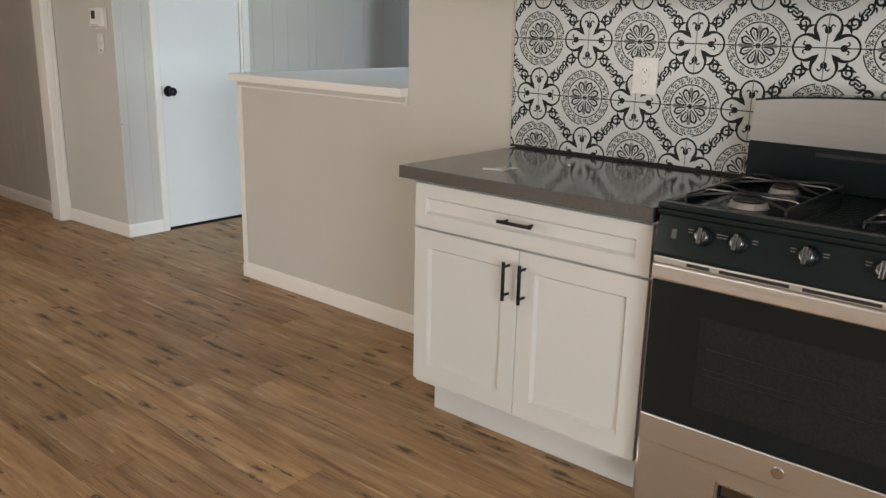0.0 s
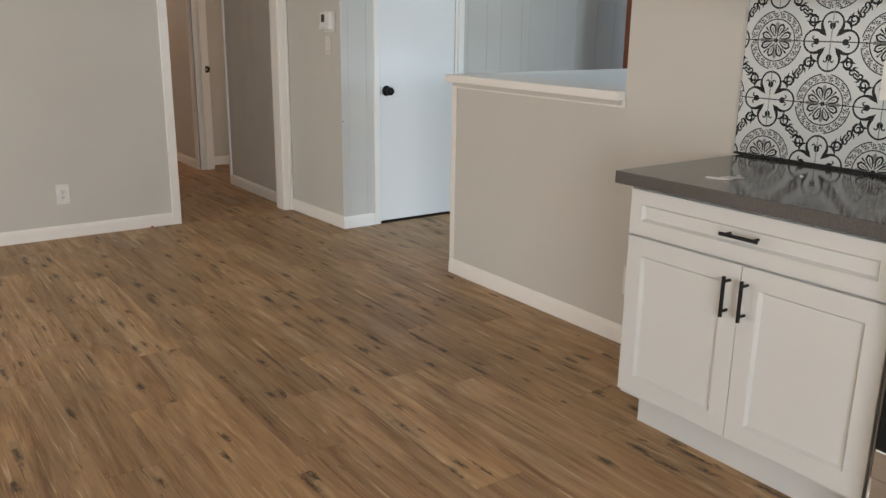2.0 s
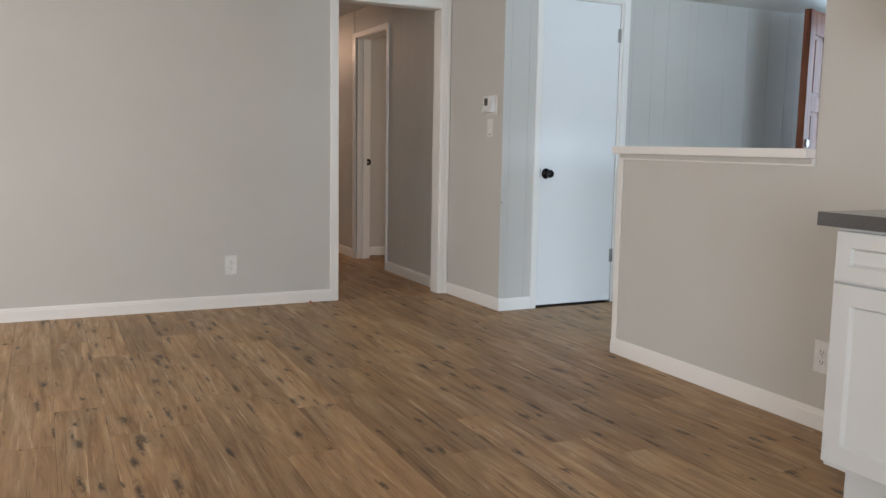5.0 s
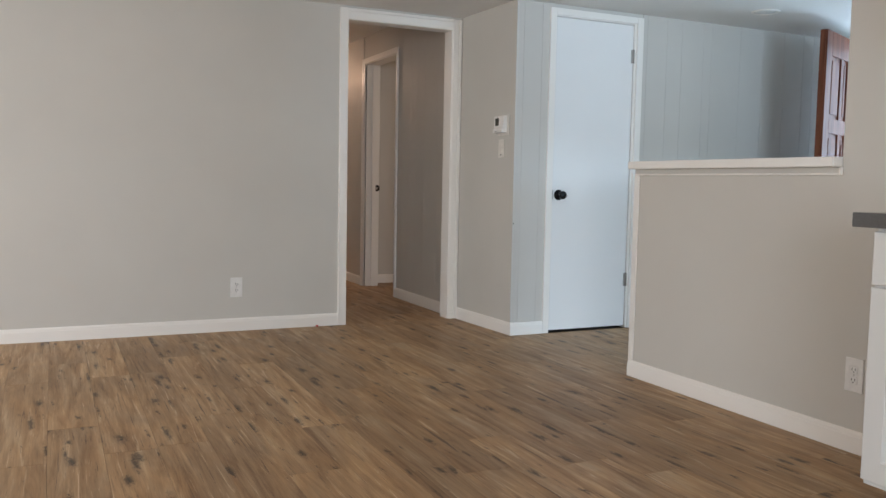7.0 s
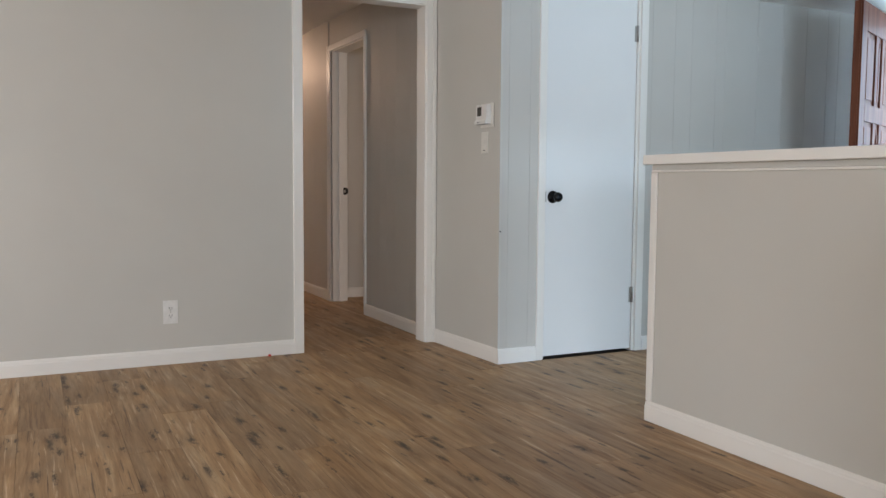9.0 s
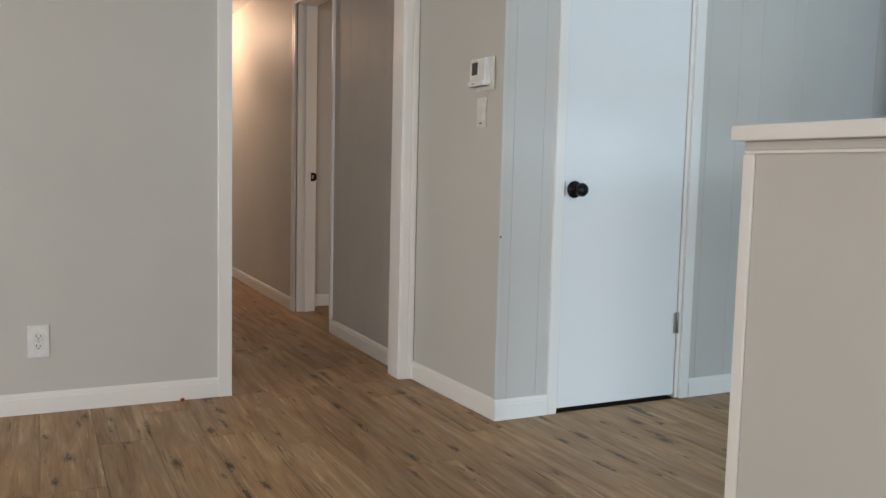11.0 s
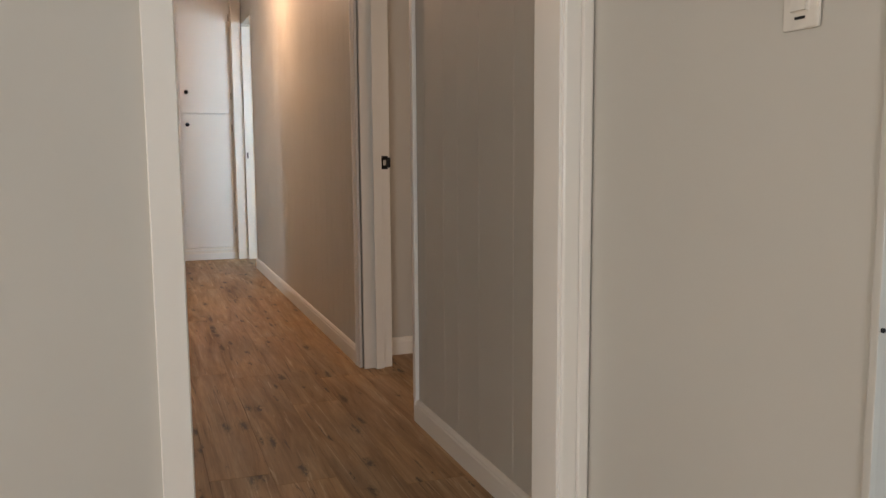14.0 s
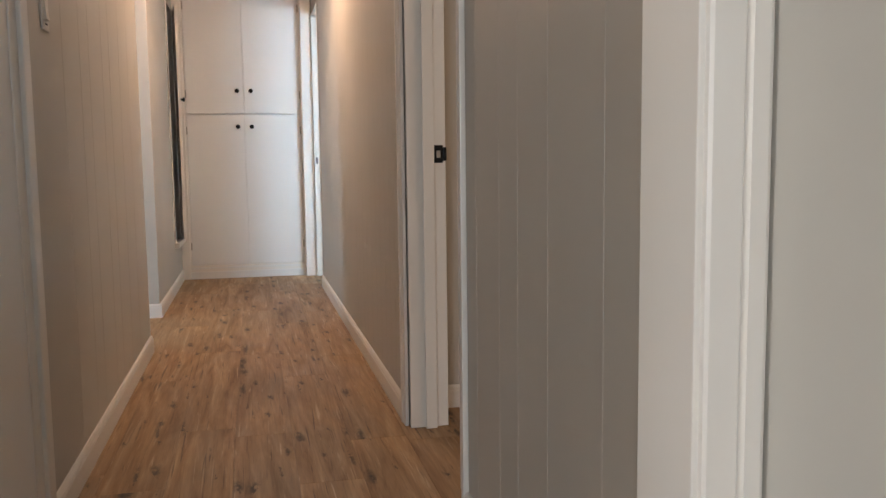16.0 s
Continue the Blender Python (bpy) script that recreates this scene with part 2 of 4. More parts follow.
def boxes(*bounds, bevel=0.0, seg=2):
    """One bmesh of boxes, each x0, x1, y0, y1, z0, z1."""
    bm = bmesh.new()
    for x0, x1, y0, y1, z0, z1 in bounds:
        m = Matrix.LocRotScale(((x0 + x1) / 2, (y0 + y1) / 2, (z0 + z1) / 2), None, (abs(x1 - x0), abs(y1 - y0), abs(z1 - z0)))
        bmesh.ops.create_cube(bm, size=1, matrix=m)
    if bevel:
        bmesh.ops.bevel(bm, geom=bm.edges[:], offset=bevel, segments=seg, profile=0.6, affect="EDGES")
    return bm


def extrude(points, vec):
    """A prism: the closed ring of 3D points, swept along vec."""
    bm = bmesh.new()
    a = [bm.verts.new(p) for p in points]
    b = [bm.verts.new(Vector(p) + Vector(vec)) for p in points]
    bm.faces.new(a)
    bm.faces.new(b[::-1])
    n = len(a)
    for i in range(n):
        bm.faces.new((a[i], b[i], b[(i + 1) % n], a[(i + 1) % n]))
    return bm


def lathe(profile, seg=24, m=Matrix()):
    """Turned about z: the profile is a run of (radius, height)."""
    bm = bmesh.new()
    rings = []
    for r, h in profile:
        if r < 1e-6:
            rings.append([bm.verts.new((0, 0, h))])
        else:
            rings.append([bm.verts.new((r * math.cos(2 * math.pi * i / seg), r * math.sin(2 * math.pi * i / seg), h)) for i in range(seg)])
    for a, b in zip(rings, rings[1:]):
        for i in range(seg):
            j = (i + 1) % seg
            if len(a) == 1 and len(b) > 1:
                bm.faces.new((a[0], b[i], b[j]))
            elif len(b) == 1 and len(a) > 1:
                bm.faces.new((a[i], a[j], b[0]))
            elif len(a) > 1:
                bm.faces.new((a[i], a[j], b[j], b[i]))
    bmesh.ops.transform(bm, matrix=m, verts=bm.verts)
    return bm


def tube(points, radius, seg=8):
    """A round rod along a run of points, ends capped."""
    bm = bmesh.new()
    pts = [Vector(p) for p in points]
    rings = []
    for i, p in enumerate(pts):
        d = (pts[min(i + 1, len(pts) - 1)] - pts[max(i - 1, 0)]).normalized()
        u = d.cross(Vector((0, 0, 1)) if abs(d.z) < 0.9 else Vector((1, 0, 0))).normalized()
        w = d.cross(u)
        rings.append([bm.verts.new(p + radius * (math.cos(2 * math.pi * k / seg) * u + math.sin(2 * math.pi * k / seg) * w)) for k in range(seg)])
    for a, b in zip(rings, rings[1:]):
        for k in range(seg):
            bm.faces.new((a[k], a[(k + 1) % seg], b[(k + 1) % seg], b[k]))
    bm.faces.new(rings[0])
    bm.faces.new(rings[-1][::-1])
    return bm


def join(*bms):
    out = bmesh.new()
    for b in bms:
        me = bpy.data.meshes.new("joined")
        b.to_mesh(me)
        b.free()
        out.from_mesh(me)
        bpy.data.meshes.remove(me)
    return out


def wall(name, bounds, label, material=WALL):
    return tagged(part(name, boxes(*bounds), material), label, "wall", kind="structure")


def baseboard(name, a, b, normal, parent, h=0.083, d=0.013):
    """A skirting board from a to b (x, y), its face turned to normal, with an eased and stepped top."""
    a, b, n = Vector((*a, 0)), Vector((*b, 0)), Vector((*normal, 0))
    prof = [(0, 0.001), (d, 0.001), (d, h * 0.74), (d * 0.82, h * 0.80), (d * 0.82, h * 0.87), (d * 0.5, h * 0.96), (d * 0.25, h), (0, h)]
    ring = [a + n * u + Vector((0, 0, v)) for u, v in prof]
    return tagged(part(name, extrude(ring, b - a), TRIM, parent), "" if parent else "white painted wooden skirting board", "" if parent else "baseboard", kind="" if parent else "structure")


def casing(name, foot, side, normal, width, z0, z1, parent=None, d=0.016, beaded=True):
    """An upright door casing. foot: the inner edge (x, y); side: the way to its outer edge; normal: the way it faces."""
    f, s, n = Vector((*foot, 0)), Vector((*side, 0)), Vector((*normal, 0))
    if beaded:
        prof = [(0, 0), (0, d * 0.6), (0.004, d * 0.75), (width * 0.55, d * 0.8), (width * 0.60, d * 0.55), (width * 0.66, d), (width * 0.93, d), (width, d * 0.85), (width, 0)]
    else:
        prof = [(0, 0), (0, d * 0.85), (0.002, d), (width - 0.002, d), (width, d * 0.85), (width, 0)]
    ring = [f + s * u + n * v + Vector((0, 0, z0)) for u, v in prof]
    return part(name, extrude(ring, (0, 0, z1 - z0)), TRIM, parent)


def board(parent, a, b, normal, z0, z1, d=0.006, material=None):
    """One upright wall panel board from a to b (x, y), with chamfered edges that leave a groove."""
    a, b, n = Vector((*a, 0)), Vector((*b, 0)), Vector((*normal, 0))
    along = (b - a).normalized()
    c = 0.0012
    ring = [a + along * 0.0003, a + along * 0.0003 + n * (d - c), a + along * (c + 0.0003) + n * d, b - along * (c + 0.0003) + n * d, b - along * 0.0003 + n * (d - c), b - along * 0.0003]
    ring = [p + Vector((0, 0, z0)) for p in ring]
    return part("panel_board", extrude(ring, (0, 0, z1 - z0)), material or WALLB, parent)


def boards_along(parent, start, end, fixed, axis, normal, cuts, z0=0.0, z1=H):
    """Boards between the cuts on the wall plane axis = fixed."""
    stops = [start] + [c for c in cuts if min(start, end) < c < max(start, end)] + [end]
    for u, v in zip(stops, stops[1:]):
        a, b = ((u, fixed), (v, fixed)) if axis == "y" else ((fixed, u), (fixed, v))
        board(parent, a, b, normal, z0, z1)


# ---- structure ----
XW = -5.785      # room face of the wall with the hall opening
YK = 2.74        # kitchen and half wall face
YT = 2.715       # thermostat wall face
YR = 2.690       # hall, right-hand backing face
YL = 1.690       # hall, left-hand backing face
XD = -5.05       # closet door wall face
XE = -11.85      # end of the hall
YE = 1.640       # left-hand face near the end of the hall

floor_slab = tagged(part("floor", boxes((-12.6, 2.95, -3.2, 5.66, -0.12, -0.006)), SUBFLOOR), "brown rustic oak vinyl plank floor", "floor", kind="structure")
tagged(part("ceiling", boxes((XW - 0.06, 2.95, -3.2, 5.66, H, HH + 0.1), (-12.6, XW - 0.06, -3.2, 5.66, HH, HH + 0.1)), CEIL), "white painted ceiling", "ceiling", kind="structure")
tagged(part("ground", boxes((-300, 300, 5.78, 300, -0.30, -0.16)), CONCRETE), "pale concrete ground outside the front door", "ground", kind="structure")

w_open = wall("wall_west", [(XW - 0.115, XW, -3.0, 1.850, 0, HH), (XW - 0.115, XW, 1.850, 2.637, 2.053, HH), (XW - 0.115, XW, 2.637, YT + 0.05, 0, HH)], "smooth greige wall with an open doorway to the hall")
w_thermo = tagged(part("wall_thermostat", extrude([(XW, 2.690, 0), (XD - 0.006, YT + 0.008, 0), (XD - 0.006, YT + 0.014, 0), (XD - 0.12, YT + 0.014, 0), (XD - 0.12, YT + 0.12, 0), (XW, YT + 0.12, 0)], (0, 0, H)), WALL), "greige wall carrying the thermostat and a light switch", "wall", kind="structure")
w_door = wall("wall_closet", [(XD - 0.12, XD - 0.006, YT + 0.0145, 2.988, 0, H), (XD - 0.12, XD - 0.006, 2.988, 3.655, 2.072, H), (XD - 0.12, XD - 0.006, 3.655, 5.54, 0, H)], "greige grooved panel wall around the closet door")
boards_along(w_door, YT + 0.008, 2.958, XD - 0.006, "x", (1, 0), [2.766, 2.90])
boards_along(w_door, 3.69, 5.54, XD - 0.006, "x", (1, 0), [3.73, 3.90, 4.03, 4.224, 4.298, 4.567, 4.784, 4.997, 5.195, 5.30])
w_half = wall("wall_half", [(-3.845, -2.638, YK, 2.86, 0, 1.0575)], "greige half wall under a beige wooden cap")
w_kit = wall("wall_kitchen", [(-2.638, 2.8, YK, 2.86, 0, H)], "greige kitchen wall with patterned tile backsplash")
w_ent = wall("wall_entry", [(-5.17, -4.89, 5.54, 5.66, 0, H), (-4.89, -3.91, 5.54, 5.66, 2.08, H), (-3.91, 0.72, 5.54, 5.66, 0, H)], "greige entry wall around the front door", WALLB)
boards_along(w_ent, -5.044, -4.95, 5.54, "y", (0, -1), [])
wall("wall_entry_side", [(0.60, 0.72, 2.86, 5.54, 0, H)], "plain greige wall")
wall("wall_south", [(-5.9, -5.4, -3.12, -3.0, 0, H), (-5.4, -3.6, -3.12, -3.0, 0, 0.7), (-5.4, -3.6, -3.12, -3.0, 2.0, H), (-3.6, 2.8, -3.12, -3.0, 0, H)], "plain greige wall with a window opening")
wall("wall_east", [(2.8, 2.92, -3.12, -2.5, 0, H), (2.8, 2.92, -2.5, 0.0, 0, 0.06), (2.8, 2.92, -2.5, 0.0, 2.08, H), (2.8, 2.92, 0.0, 2.86, 0, H)], "plain greige wall with a window opening")
w_hr = wall("wall_hall_near", [(-6.955, XW - 0.115, YR, 2.812, 0, HH), (-7.735, -6.955, YR, 2.812, 2.055, HH)], "greige grooved panel wall of the hall", WALLB)
boards_along(w_hr, -6.955, XW - 0.115, YR, "y", (0, -1), [-6.86, -6.682, -6.56, -6.394, -6.16, -6.02], z1=HH)
w_hr2 = wall("wall_hall_far", [(-11.15, -7.735, YR, 2.812, 0, HH), (-11.79, -11.15, YR, 2.812, 2.06, HH), (XE - 0.1, -11.79, YR, 2.812, 0, HH)], "greige grooved panel wall of the hall in lamp light", WALLB)
boards_along(w_hr2, -11.15, -7.813, YR, "y", (0, -1), [-10.66, -10.42, -10.30, -10.05, -9.82, -9.58, -9.46, -9.33, -9.094, -8.98, -8.853, -8.73, -8.576, -8.44, -8.321, -8.20, -8.086, -7.98, -7.89], z1=HH)
w_hl = wall("wall_hall_left", [(-9.19, XW - 0.115, YL - 0.12, YL, 0, HH), (-10.16, -9.19, YL - 0.12, YL, 2.08, HH)], "greige grooved panel wall of the hall with a switch", WALLB)
boards_along(w_hl, -9.19, XW - 0.115, YL, "y", (0, 1), [-9.08, -8.84, -8.60, -8.36, -8.20, -7.957, -7.805, -7.56, -7.15, -6.90, -6.66, -6.42, -6.2], z1=HH)
w_hl2 = wall("wall_hall_left_end", [(-11.29, -10.16, YE - 0.12, YE, 0, HH), (-11.79, -11.29, YE - 0.12, YE, 0, 0.34), (-11.79, -11.29, YE - 0.12, YE, 2.06, HH), (XE, -11.79, YE - 0.12, YE, 0, HH)], "greige wall with a narrow utility cupboard", WALLB)
boards_along(w_hl2, YE - 0.12, YE, -10.16, "x", (1, 0), [], z1=HH)
wall("wall_hall_end", [(XE - 0.6, XE - 0.5, 1.5, 2.9, 0, HH)], "plain wall behind the hall closet")
wall("wall_side_room", [(-8.05, -7.93, 2.812, 4.6, 0, HH), (-7.93, -5.3, 4.6, 4.7, 0, HH), (-5.4, -5.3, 2.84, 4.6, 0, HH)], "beige wall of the room off the hall", WALLB)
wall("wall_end_room", [(XE - 0.12, XE, 2.812, 4.5, 0, HH), (-9.7, -9.6, 2.812, 4.5, 0, HH), (XE, -9.7, 4.4, 4.5, 0, HH)], "pale wall of the room at the end of the hall", WALLB)
wall("wall_left_room", [(-10.28, -10.16, -0.9, YE - 0.12, 0, HH), (-7.2, -7.1, -0.9, YL - 0.12, 0, HH), (-10.16, -7.2, -1.0, -0.9, 0, HH)], "pale wall of the room off the hall", WALLB)
# Lining coloured dark brown, so the gap beside the ajar door stays dark.
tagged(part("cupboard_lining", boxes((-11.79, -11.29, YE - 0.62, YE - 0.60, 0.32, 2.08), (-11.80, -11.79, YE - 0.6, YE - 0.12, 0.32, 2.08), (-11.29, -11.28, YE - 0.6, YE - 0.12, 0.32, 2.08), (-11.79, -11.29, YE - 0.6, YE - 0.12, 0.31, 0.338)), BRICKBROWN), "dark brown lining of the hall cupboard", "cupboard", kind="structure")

for nm, a, b, n, par in (
    ("baseboard", (XW, -3.0), (XW, 1.793), (1, 0), None),
    ("baseboard", (XD - 0.0001, YT + 0.008), (XW + 0.002, 2.690), (0, -1), None),
    ("baseboard", (XD, YT - 0.005), (XD, 2.952), (1, 0), None),
    ("baseboard", (XD, 3.692), (XD, 5.53), (1, 0), None),
    ("baseboard", (-3.857, YK), (-1.98, YK), (0, -1), None),
    ("baseboard", (-6.955, YR - 0.006), (XW - 0.117, YR - 0.006), (0, -1), None),
    ("baseboard", (-11.15, YR - 0.006), (-7.818, YR - 0.006), (0, -1), None),
    ("baseboard", (-9.19, YL + 0.006), (-7.121, YL + 0.006), (0, 1), None),
    ("baseboard", (-10.154, YE - 0.12), (-10.154, YE + 0.013), (1, 0), None),
    ("baseboard", (XE + 0.02, YE), (-10.141, YE), (0, 1), None),
    ("baseboard", (-7.93, 2.815), (-7.93, 4.6), (1, 0), None),
    ("baseboard", (XW, -2.99), (2.8, -3.0), (0, 1), None),
):
    baseboard(nm, a, b, n, par)

# hall opening: jambs, casings and header
o = thing("door_1", (XW, 2.25, 0), "white trimmed cased opening into the hall", "doorway", kind="structure")
o.location = (0, 0, 0)
part("jamb", boxes((XW - 0.118, XW + 0.002, 1.836, 1.8505, 0.001, 2.040), bevel=0.002), TRIM, o)
part("jamb", boxes((XW - 0.118, XW + 0.002, 2.613, 2.6365, 0.001, 2.040), bevel=0.002), TRIM, o)
part("head_jamb", boxes((XW - 0.118, XW + 0.002, 1.836, 2.6365, 2.0402, 2.0535), bevel=0.002), TRIM, o)
casing("casing", (XW, 1.849), (0, -1), (1, 0), 0.056, 0.001, 2.112, o, 0.016, False)
casing("casing", (XW, 2.620), (0, 1), (1, 0), 0.066, 0.001, 2.112, o)
part("head_casing", extrude([(XW + u, 1.8495, 2.048 + v) for u, v in ((0, 0), (0.012, 0), (0.013, 0.040), (0.009, 0.044), (0.016, 0.048), (0.016, 0.062), (0.013, 0.064), (0, 0.064))], (0, 0.770, 0)), TRIM, o)
casing("casing", (XW - 0.115, 1.849), (0, -1), (-1, 0), 0.060, 0.001, 2.112, o)

side = thing("door_6", (0, 0, 0), "white painted door frame on the hall wall", "doorway", kind="structure")
part("slab", boxes((-7.00, -6.03, YL + 0.0065, YL + 0.012, 0.008, 2.02)), DOORW, side)
part("casing", boxes((-7.06, -7.001, YL + 0.0065, YL + 0.016, 0.001, 2.09), (-7.12, -7.0605, YL + 0.0065, YL + 0.026, 0.001, 2.09), bevel=0.003), TRIM, side)
part("casing", boxes((-6.029, -5.925, YL + 0.0065, YL + 0.024, 0.001, 2.09), bevel=0.003), TRIM, side)

# doorway of the room off the hall, with its strike plate
o2 = thing("door_2", (0, 0, 0), "white doorway frame off the hall with black strike plate", "doorway", kind="structure")
part("jamb", boxes((-7.7345, -7.7205, YR - 0.004, 2.815, 0.001, 2.04), bevel=0.002), TRIM, o2)
part("stop", boxes((-7.7, -7.7080, YR + 0.045, YR + 0.083, 0.001, 2.04), bevel=0.002), TRIM, o2)
part("jamb", boxes((-6.972, -6.9555, YR - 0.02, 2.815, 0.001, 2.04), bevel=0.003), TRIM, o2)
part("head_jamb", boxes((-7.7200, -6.9725, YR - 0.004, 2.815, 2.0405, 2.0545), bevel=0.002), TRIM, o2)
casing("casing", (-7.7500, YR - 0.006), (-1, 0), (0, -1), 0.066, 0.001, 2.094, o2)
part("head_casing", boxes((-7.7500, -6.945, YR - 0.02, YR - 0.006, 2.048, 2.094), bevel=0.003), TRIM, o2)
part("edge_trim", boxes((-6.972, -6.942, YR - 0.022, YR - 0.0065, 0.084, 2.047), bevel=0.004), TRIM, o2)
sp = part("strike_plate", boxes((-7.7203, -7.7165, 2.775, 2.806, 0.885, 0.943), bevel=0.0018), BLACK, o2, "black metal strike plate")
part("strike_lip", boxes((-7.7203, -7.7120, 2.806, 2.817, 0.892, 0.936), bevel=0.002), BLACK, sp)
part("strike_hole", boxes((-7.7166, -7.7160, 2.784, 2.797, 0.902, 0.925)), ALUM, sp)

# end doorway on the hall's right
o3 = thing("door_3", (0, 0, 0), "white doorway frame at the end of the hall", "doorway", kind="structure")
part("jamb", boxes((-11.7895, -11.765, YR - 0.004, 2.815, 0.001, 2.04), bevel=0.002), TRIM, o3)
part("jamb", boxes((-11.1675, -11.1505, YR - 0.012, 2.815, 0.001, 2.04), bevel=0.002), TRIM, o3)
part("strike_plate", boxes((-11.7648, -11.761, 2.70, 2.712, 0.90, 0.95)), BLACK, o3, "black metal strike plate")

# half wall: cap, apron moulding, corner trim; the broad ledge behind it
cap = thing("ledge", (0, 0, 0), "beige wooden cap with white inset top on the half wall", "ledge", kind="structure")
part("cap", boxes((-3.862, -2.640, 2.690, 2.955, 1.058, 1.096), bevel=0.004), TRIM, cap)
part("cap_edge", boxes((-3.862, -3.79, 2.956, 4.30, 1.058, 1.096), bevel=0.004), TRIM, cap)
part("top_board", boxes((-3.789, -2.0, 2.956, 4.30, 1.052, 1.093)), DOORW, cap, "white board top")
part("apron", boxes((-3.852, -2.640, 2.7315, YK - 0.0005, 1.036, 1.0575), bevel=0.002), WALL, cap)
part("bead", boxes((-3.85, -2.640, 2.726, YK - 0.0005, 1.027, 1.0355), bevel=0.003), TRIM, cap)
part("corner_trim", boxes((-3.858, -3.822, 2.731, YK - 0.0005, 0.084, 1.0265), bevel=0.004), TRIM, cap)
part("corner_trim", boxes((-3.858, -3.8455, YK, 2.862, 0.002, 1.057), bevel=0.004), TRIM, cap)
for px in (-3.82, -2.05):
    part("post", boxes((px - 0.02, px + 0.02, 4.24, 4.28, 0.001, 1.0515), bevel=0.002), TRIM, cap)
part("end_stop", boxes((-2.6395, -2.632, 2.722, YK - 0.001, 1.027, 1.0575), bevel=0.002), TRIM, cap)


# ---- closet door ----
def closet_door():
    d = thing("closet_door", (XD, 3.33, 0), "plain white slab closet door, closed, with black knob", "door")
    d.location = (0, 0, 0)
    part("slab", boxes((XD - 0.045, XD - 0.008, 3.012, 3.620, 0.016, 2.050), bevel=0.002), DOORW, d)
    part("jamb", boxes((XD - 0.125, XD - 0.002, 2.988, 3.008, 0.001, 2.070), bevel=0.002), TRIM, d)
    part("jamb", boxes((XD - 0.125, XD - 0.002, 3.624, 3.648, 0.001, 2.070), bevel=0.002), TRIM, d)
    part("head_jamb", boxes((XD - 0.125, XD - 0.002, 3.0082, 3.6238, 2.053, 2.070), bevel=0.002), TRIM, d)
    casing("casing", (XD, 2.996), (0, -1), (1, 0), 0.042, 0.001, 2.102, d, 0.012, False)
    casing("casing", (XD, 3.640), (0, 1), (1, 0), 0.050, 0.001, 2.102, d, 0.012, False)
    part("head_casing", boxes((XD, XD + 0.012, 2.9965, 3.6395, 2.060, 2.102), bevel=0.002), TRIM, d)
    kn = part("door_knob", lathe([(0, 0), (0.034, 0), (0.035, 0.004), (0.031, 0.010), (0.013, 0.013), (0.0115, 0.030), (0.019, 0.036), (0.0265, 0.046), (0.0275, 0.056), (0.023, 0.066), (0.012, 0.071), (0, 0.072)], 28, pose(XD - 0.008, 3.058, 0.908, 0, 90, 0)), KNOBM, d, "round black door knob", True)
    part("latch_plate", boxes((XD - 0.006, XD - 0.003, 3.006, 3.0135, 0.88, 0.94)), NICKEL, d)
    for z in (0.335, 1.845):
        hg = part("hinge", lathe([(0, 0), (0.0065, 0), (0.0065, 0.088), (0.004, 0.092), (0, 0.094)], 10, pose(XD - 0.002, 3.622, z - 0.045)), NICKEL, d, "brushed nickel hinge", True)
        part("hinge_leaf", boxes((XD - 0.0075, XD - 0.0035, 3.604, 3.619, z - 0.045, z + 0.045), bevel=0.001), NICKEL, hg)
    return d


closet_door()
tagged(part("closet_back", boxes((XD - 0.75, XD - 0.70, 2.84, 3.9, 0, H)), WALLB), "dark closet interior wall", "wall", kind="structure")


